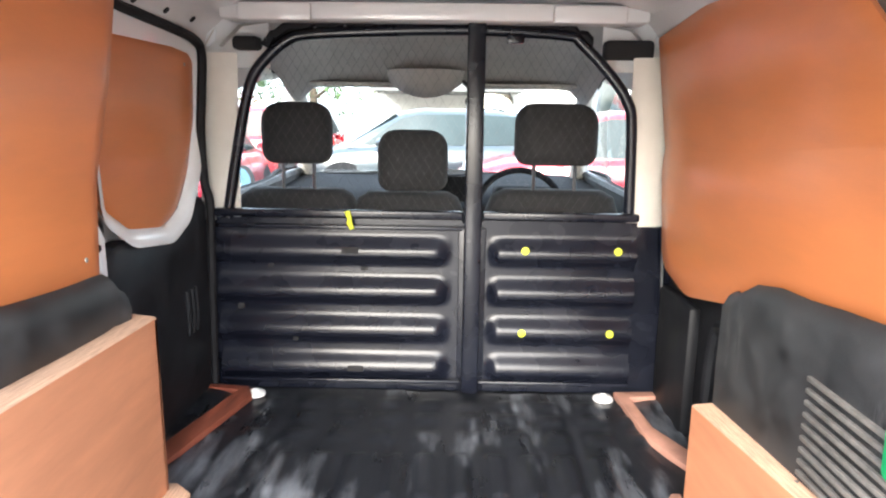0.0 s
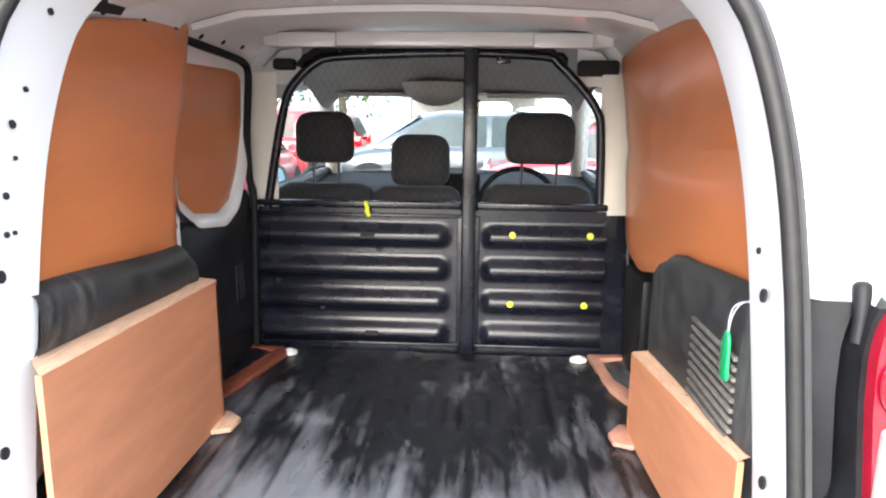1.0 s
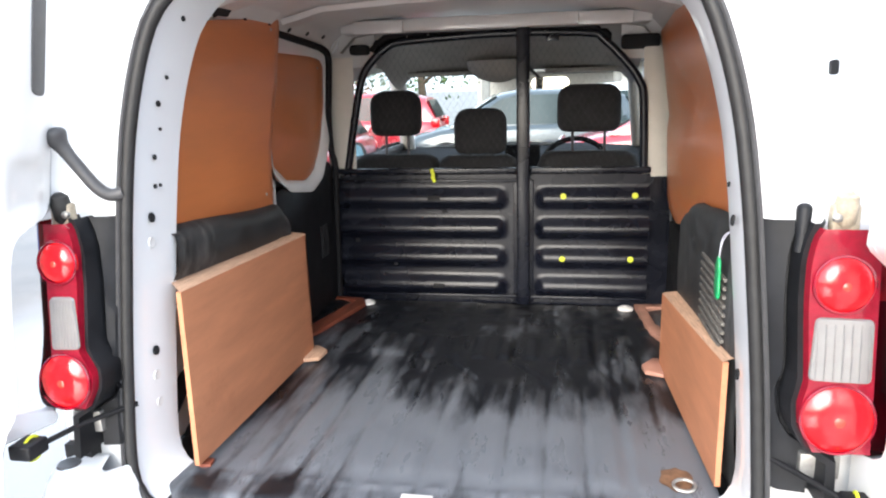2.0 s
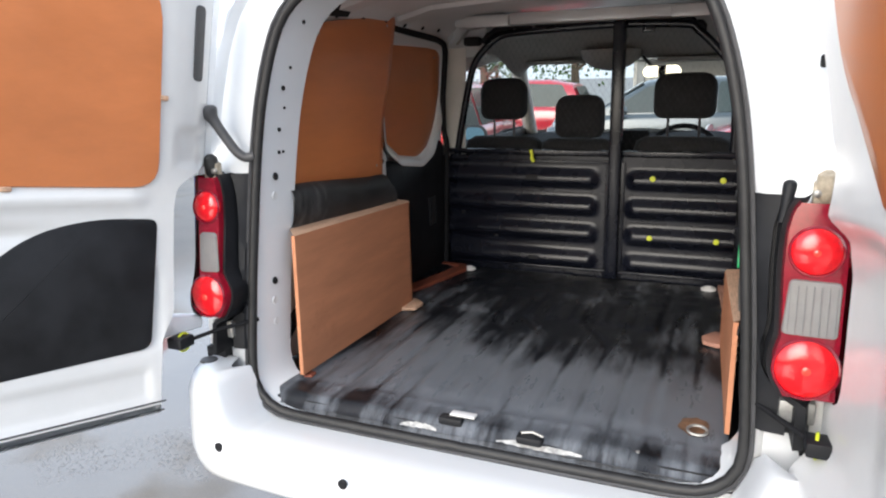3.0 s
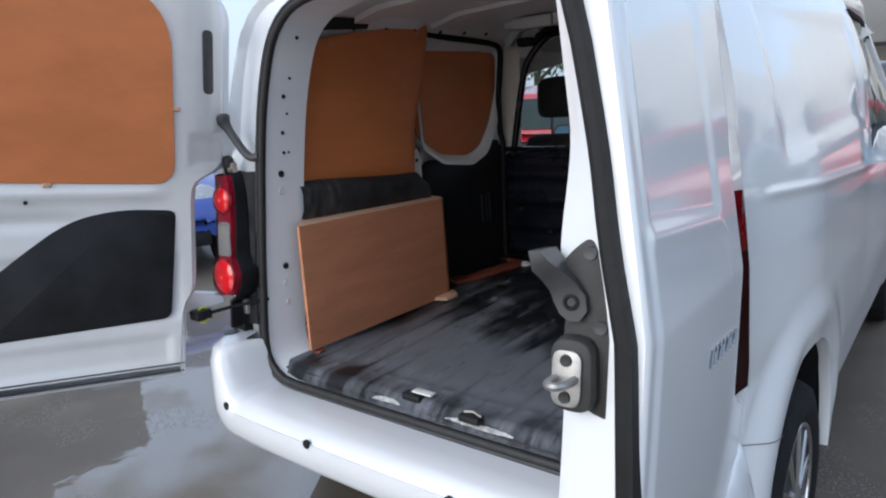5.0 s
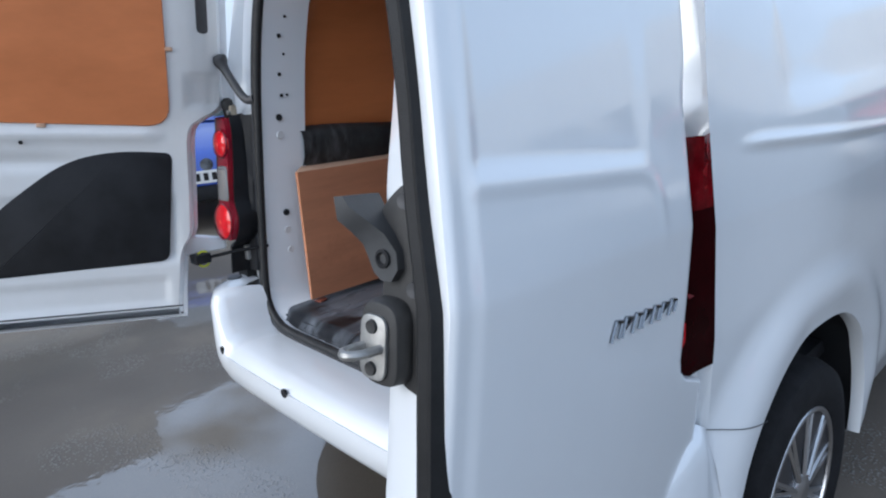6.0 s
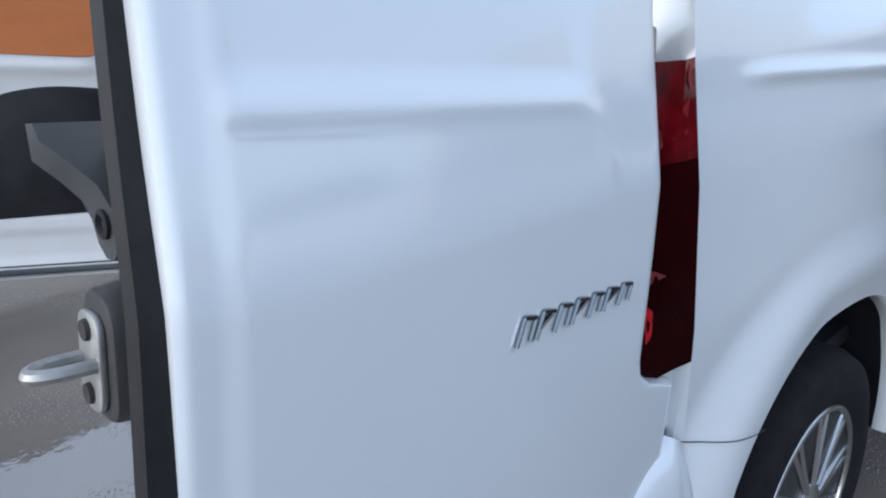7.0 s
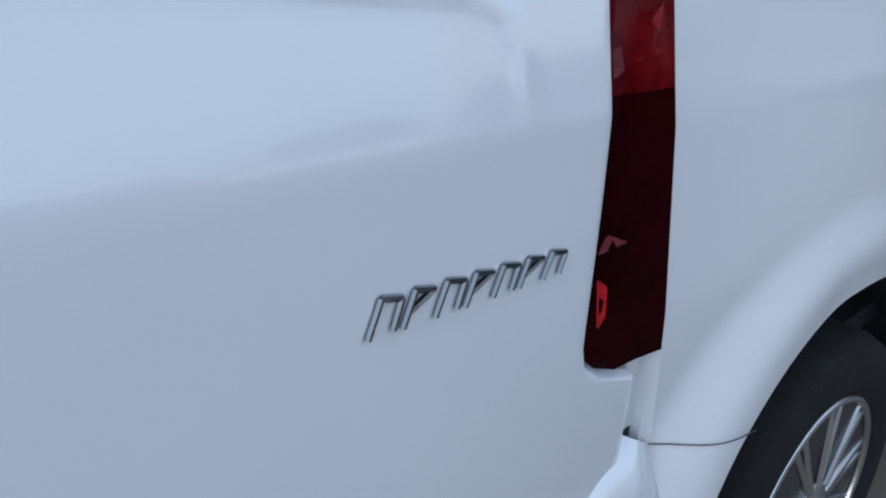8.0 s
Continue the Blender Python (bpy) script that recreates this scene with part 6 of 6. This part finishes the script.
    for y0, z0, y1, z1, w0, w1 in ((0.40, 1.40, 1.16, 0.93, 0.58, 0.70), (-1.755, 1.31, -1.925, 0.96, 0.58, 0.68)):
        e = 0.015 if y0 > 0 else -0.015
        part("screen_glass", Geo().grid([[(w0 * k, y0 + e, z0 + tall + 0.012) for k in np.linspace(-1, 1, 9)], [(w1 * k, y1 + e, z1 + tall + 0.012) for k in np.linspace(-1, 1, 9)]]), CARGLASS, c, "dark screen glass")
    part("grille", Geo().box(-0.42, 0.42, 1.98, 2.045, 0.48, 0.60), PLASTIC, c, "black grille", bevel=0.015)
    part("lower_grille", Geo().box(-0.58, 0.58, 1.96, 2.04, 0.28, 0.42), PLASTIC, c, bevel=0.015)
    part("grille_emblem", Geo().lathe((0, 2.045, 0.60), (0, 1, 0), [(0, 0.055), (0.008, 0.055), (0.01, 0.03)], 16), CHROME, c)
    for y in (2.052, -2.065):
        pl = part("number_plate", Geo().box(-0.26, 0.26, y - 0.006, y + 0.006, 0.44, 0.55), PLATE, c, "pale plate with dark bars")
        for k in range(6):
            part("plate_bar", Geo().box(-0.21 + k * 0.07, -0.17 + k * 0.07, y - 0.008, y + 0.008, 0.462, 0.528), HOLE, pl)
    part("rear_bumper_strip", Geo().box(-0.74, 0.74, -2.06, -1.98, 0.34, 0.42), PLASTIC, c, bevel=0.015)
    return c


def turned(x, y, deg):
    return pose(x, y, GROUND_Z, 0, 0, deg)


red = build_car(RED, "glossy red hatchback parked on the car park")
red.matrix_basis = turned(2.1, 9.2, 88)
copy_thing(red, turned(-4.3, 14.2, 92))
copy_thing(red, turned(-3.35, 8.3, 4))
copy_thing(red, turned(13.0, 5.2, 20))
grey = build_car(SILVER, "dark blue-grey hatchback parked ahead of the van")
grey.matrix_basis = turned(-0.50, 11.7, 98)
copy_thing(grey, turned(3.9, 6.5, 84))
copy_thing(grey, turned(8.8, 1.6, 5))
white = build_car(CARWHITE, "white tall car parked far across the car park", "suv")
white.matrix_basis = turned(1.5, 14.0, 6)
copy_thing(white, turned(8.6, 6.6, 12))
blue = build_car(BLUE, "bright blue hatchback parked beside the van")
blue.matrix_basis = turned(-6.25, 2.95, -114)

# ---- buildings and trees ----
# unseen wall behind the camera, added to hold back low sky light
YARD = material("unseen_wall_brick", (0.30, 0.25, 0.21), 0.85, vary=0.2, scale=0.8, grain=0.2, grain_scale=30)
solo("unseen_wall", Geo().box(-34, 30, -19.5, -19.2, GROUND_Z - 0.02, 1.7), YARD, "unseen low brick wall, added to dim the light from behind", "wall", kind="structure", bevel=0.03)

works = thing("works_building", "grey two-part works building across the yard", "building")
CONCRETE = material("pale_render", (0.44, 0.40, 0.34), 0.8, vary=0.08, scale=0.6, grain=0.2, grain_scale=20)
CLAD = material("dark_cladding", (0.145, 0.122, 0.108), 0.7, vary=0.12, scale=0.5, grain=0.2, grain_scale=20, stretch=(1, 6, 0.4))
EAVES = material("dark_gutter", (0.03, 0.034, 0.028), 0.6, vary=0.2, scale=2)
part("wall", Geo().box(-21, -13, -9, 6.0, GROUND_Z - 0.02, 3.6), CONCRETE, works, "pale rendered lower wall", bevel=0.04)
part("gutter", Geo().box(-21.1, -12.8, -9.1, 6.05, 3.6, 4.15), EAVES, works, "dark gutter band", bevel=0.04)
part("upper_storey", Geo().box(-21, -13, -9, 6.0, 4.15, 5.75), CLAD, works, "dark clad upper storey", bevel=0.04)
part("stair_tower", Geo().box(-20, -13.4, -6, 4.0, 5.75, 6.85), CLAD, works, "dark raised roof section", bevel=0.04)

WALL = material("pale_cladding", (0.62, 0.60, 0.56), 0.6, vary=0.06, scale=1.0, grain=0.1, grain_scale=60)
FASCIA = material("canopy_fascia", (0.17, 0.17, 0.165), 0.6, vary=0.1, scale=1.0)
shed = thing("showroom_building", "pale showroom building with a dark canopy beyond the cars", "building")
part("wall", Geo().box(-3, 24, 26, 34, GROUND_Z, 5.2), WALL, shed, bevel=0.05)
part("canopy", Geo().box(-2.5, 2.2, 21.5, 26.0, 1.95, 3.2), FASCIA, shed, "dark grey canopy fascia", bevel=0.05)
for x in (-2.2, 1.9):
    part("canopy_post", Geo().box(x - 0.12, x + 0.12, 21.7, 21.95, GROUND_Z, 1.97), FASCIA, shed, bevel=0.02)
for k in range(2, 7):
    w = part("window", Geo().box(-2 + k * 3.6, 0.6 + k * 3.6, 25.93, 25.99, 0.9, 2.6), CARGLASS, shed, "dark window", bevel=0.02)
    part("window_frame", Geo().box(-0.75 + k * 3.6, -0.65 + k * 3.6, 25.88, 25.95, 0.9, 2.6), WALL, w)
LEAF = material("tree_leaves", (0.05, 0.10, 0.035), 0.6, vary=0.4, scale=1.5, second=(0.10, 0.16, 0.05))
BARK = material("tree_bark", (0.09, 0.07, 0.05), 0.9, vary=0.3, scale=8, grain=0.5, grain_scale=40)
rng = random.Random(4)


def tree(x, y, height):
    t = thing("tree", "leafy green tree beyond the car park", "tree", group="trees along the boundary")
    limbs = Geo().tube([(x, y, GROUND_Z - 0.02), (x + 0.05, y, height * 0.25), (x - 0.05, y + 0.1, height * 0.5), (x, y, height * 0.8)], [0.20, 0.16, 0.10, 0.03], 8)
    for k in range(7):
        a, h = k * 2.4, height * (0.3 + 0.07 * k)
        limbs.tube([(x, y, h), (x + 0.9 * math.cos(a), y + 0.9 * math.sin(a), h + 0.7), (x + 1.7 * math.cos(a), y + 1.7 * math.sin(a), h + 1.1)], [0.08, 0.05, 0.015], 6)
    part("trunk", limbs, BARK, t)
    g = Geo()
    blobs = [(rng.gauss(0, 1.0), rng.gauss(0, 1.0), height * 0.6 + rng.gauss(0, height * 0.16), rng.uniform(0.5, 0.95)) for _ in range(22)]
    for bx, by, bz, br in blobs:
        for _ in range(90):
            d = Vector((rng.gauss(0, 1), rng.gauss(0, 1), rng.gauss(0, 1))).normalized() * br * rng.uniform(0.5, 1.1)
            p = Vector((x + bx, y + by, bz)) + d
            u = Vector((rng.gauss(0, 1), rng.gauss(0, 1), rng.gauss(0, 1))).normalized()
            w = u.orthogonal().normalized()
            s = rng.uniform(0.06, 0.13)
            g.add([p - u * s, p + w * s * 0.5, p + u * s, p - w * s * 0.5], [(0, 1, 2, 3)])
    part("crown", g, LEAF, t)


for x, y, h in ((-12.6, 23, 5.2), (-10.0, 24, 6.0), (-7.5, 22, 5.0), (-5, 25, 5.6)):
    tree(x, y, h)


# feather flag at the edge of the car park
def feather_flag(x, y):
    """A tall banner on a bent pole; its cloth stands across the line (0.66, 0.75)."""
    f = thing("feather_flag", "red and white feather flag on a slim pole", "flag")
    across = Vector((0.66, 0.75, 0)).normalized()
    away = Vector((-0.75, 0.66, 0))

    def half(z):
        return lerp([(1.45, 0.10), (1.6, 0.22), (2.0, 0.30), (2.45, 0.29), (2.65, 0.22), (2.76, 0.12), (2.80, 0.02)], z)

    def cloth(z0, z1):
        g = Geo()
        for off in (-0.002, 0.002):
            g.grid([[Vector((x, y, z)) + across * (half(z) * k) + away * (off + 0.03 * math.sin(2.2 * k + 1.5 * z)) for k in np.linspace(-1, 1, 9)] for z in np.linspace(z0, z1, 14)])
        return g
    part("banner", cloth(2.44, 2.80), FLAGRED, f, "red cloth top")
    part("white_band", cloth(2.20, 2.44), FLAGWHITE, f, "white cloth band")
    part("lower_banner", cloth(1.45, 2.20), FLAGRED, f, "red cloth")
    base = Vector((x, y, 0)) - across * 0.31
    part("pole", Geo().tube([base + Vector((0, 0, GROUND_Z)), base + Vector((0, 0, 2.0)), base + across * 0.06 + Vector((0, 0, 2.55)), base + across * 0.25 + Vector((0, 0, 2.80))], 0.014, 8), GREYRUB, f)
    part("foot_plate", Geo().lathe(base + Vector((0, 0, GROUND_Z)), (0, 0, 1), [(0, 0.22), (0.03, 0.21), (0.05, 0.05)], 20), GREYRUB, f, "round foot plate")


FLAGRED = material("flag_red", (0.50, 0.03, 0.05), 0.8, vary=0.1, scale=4, grain=0.1, grain_scale=200)
FLAGWHITE = material("flag_white", (0.75, 0.74, 0.73), 0.8, vary=0.05, scale=4, grain=0.1, grain_scale=200)
feather_flag(-7.95, 6.92)
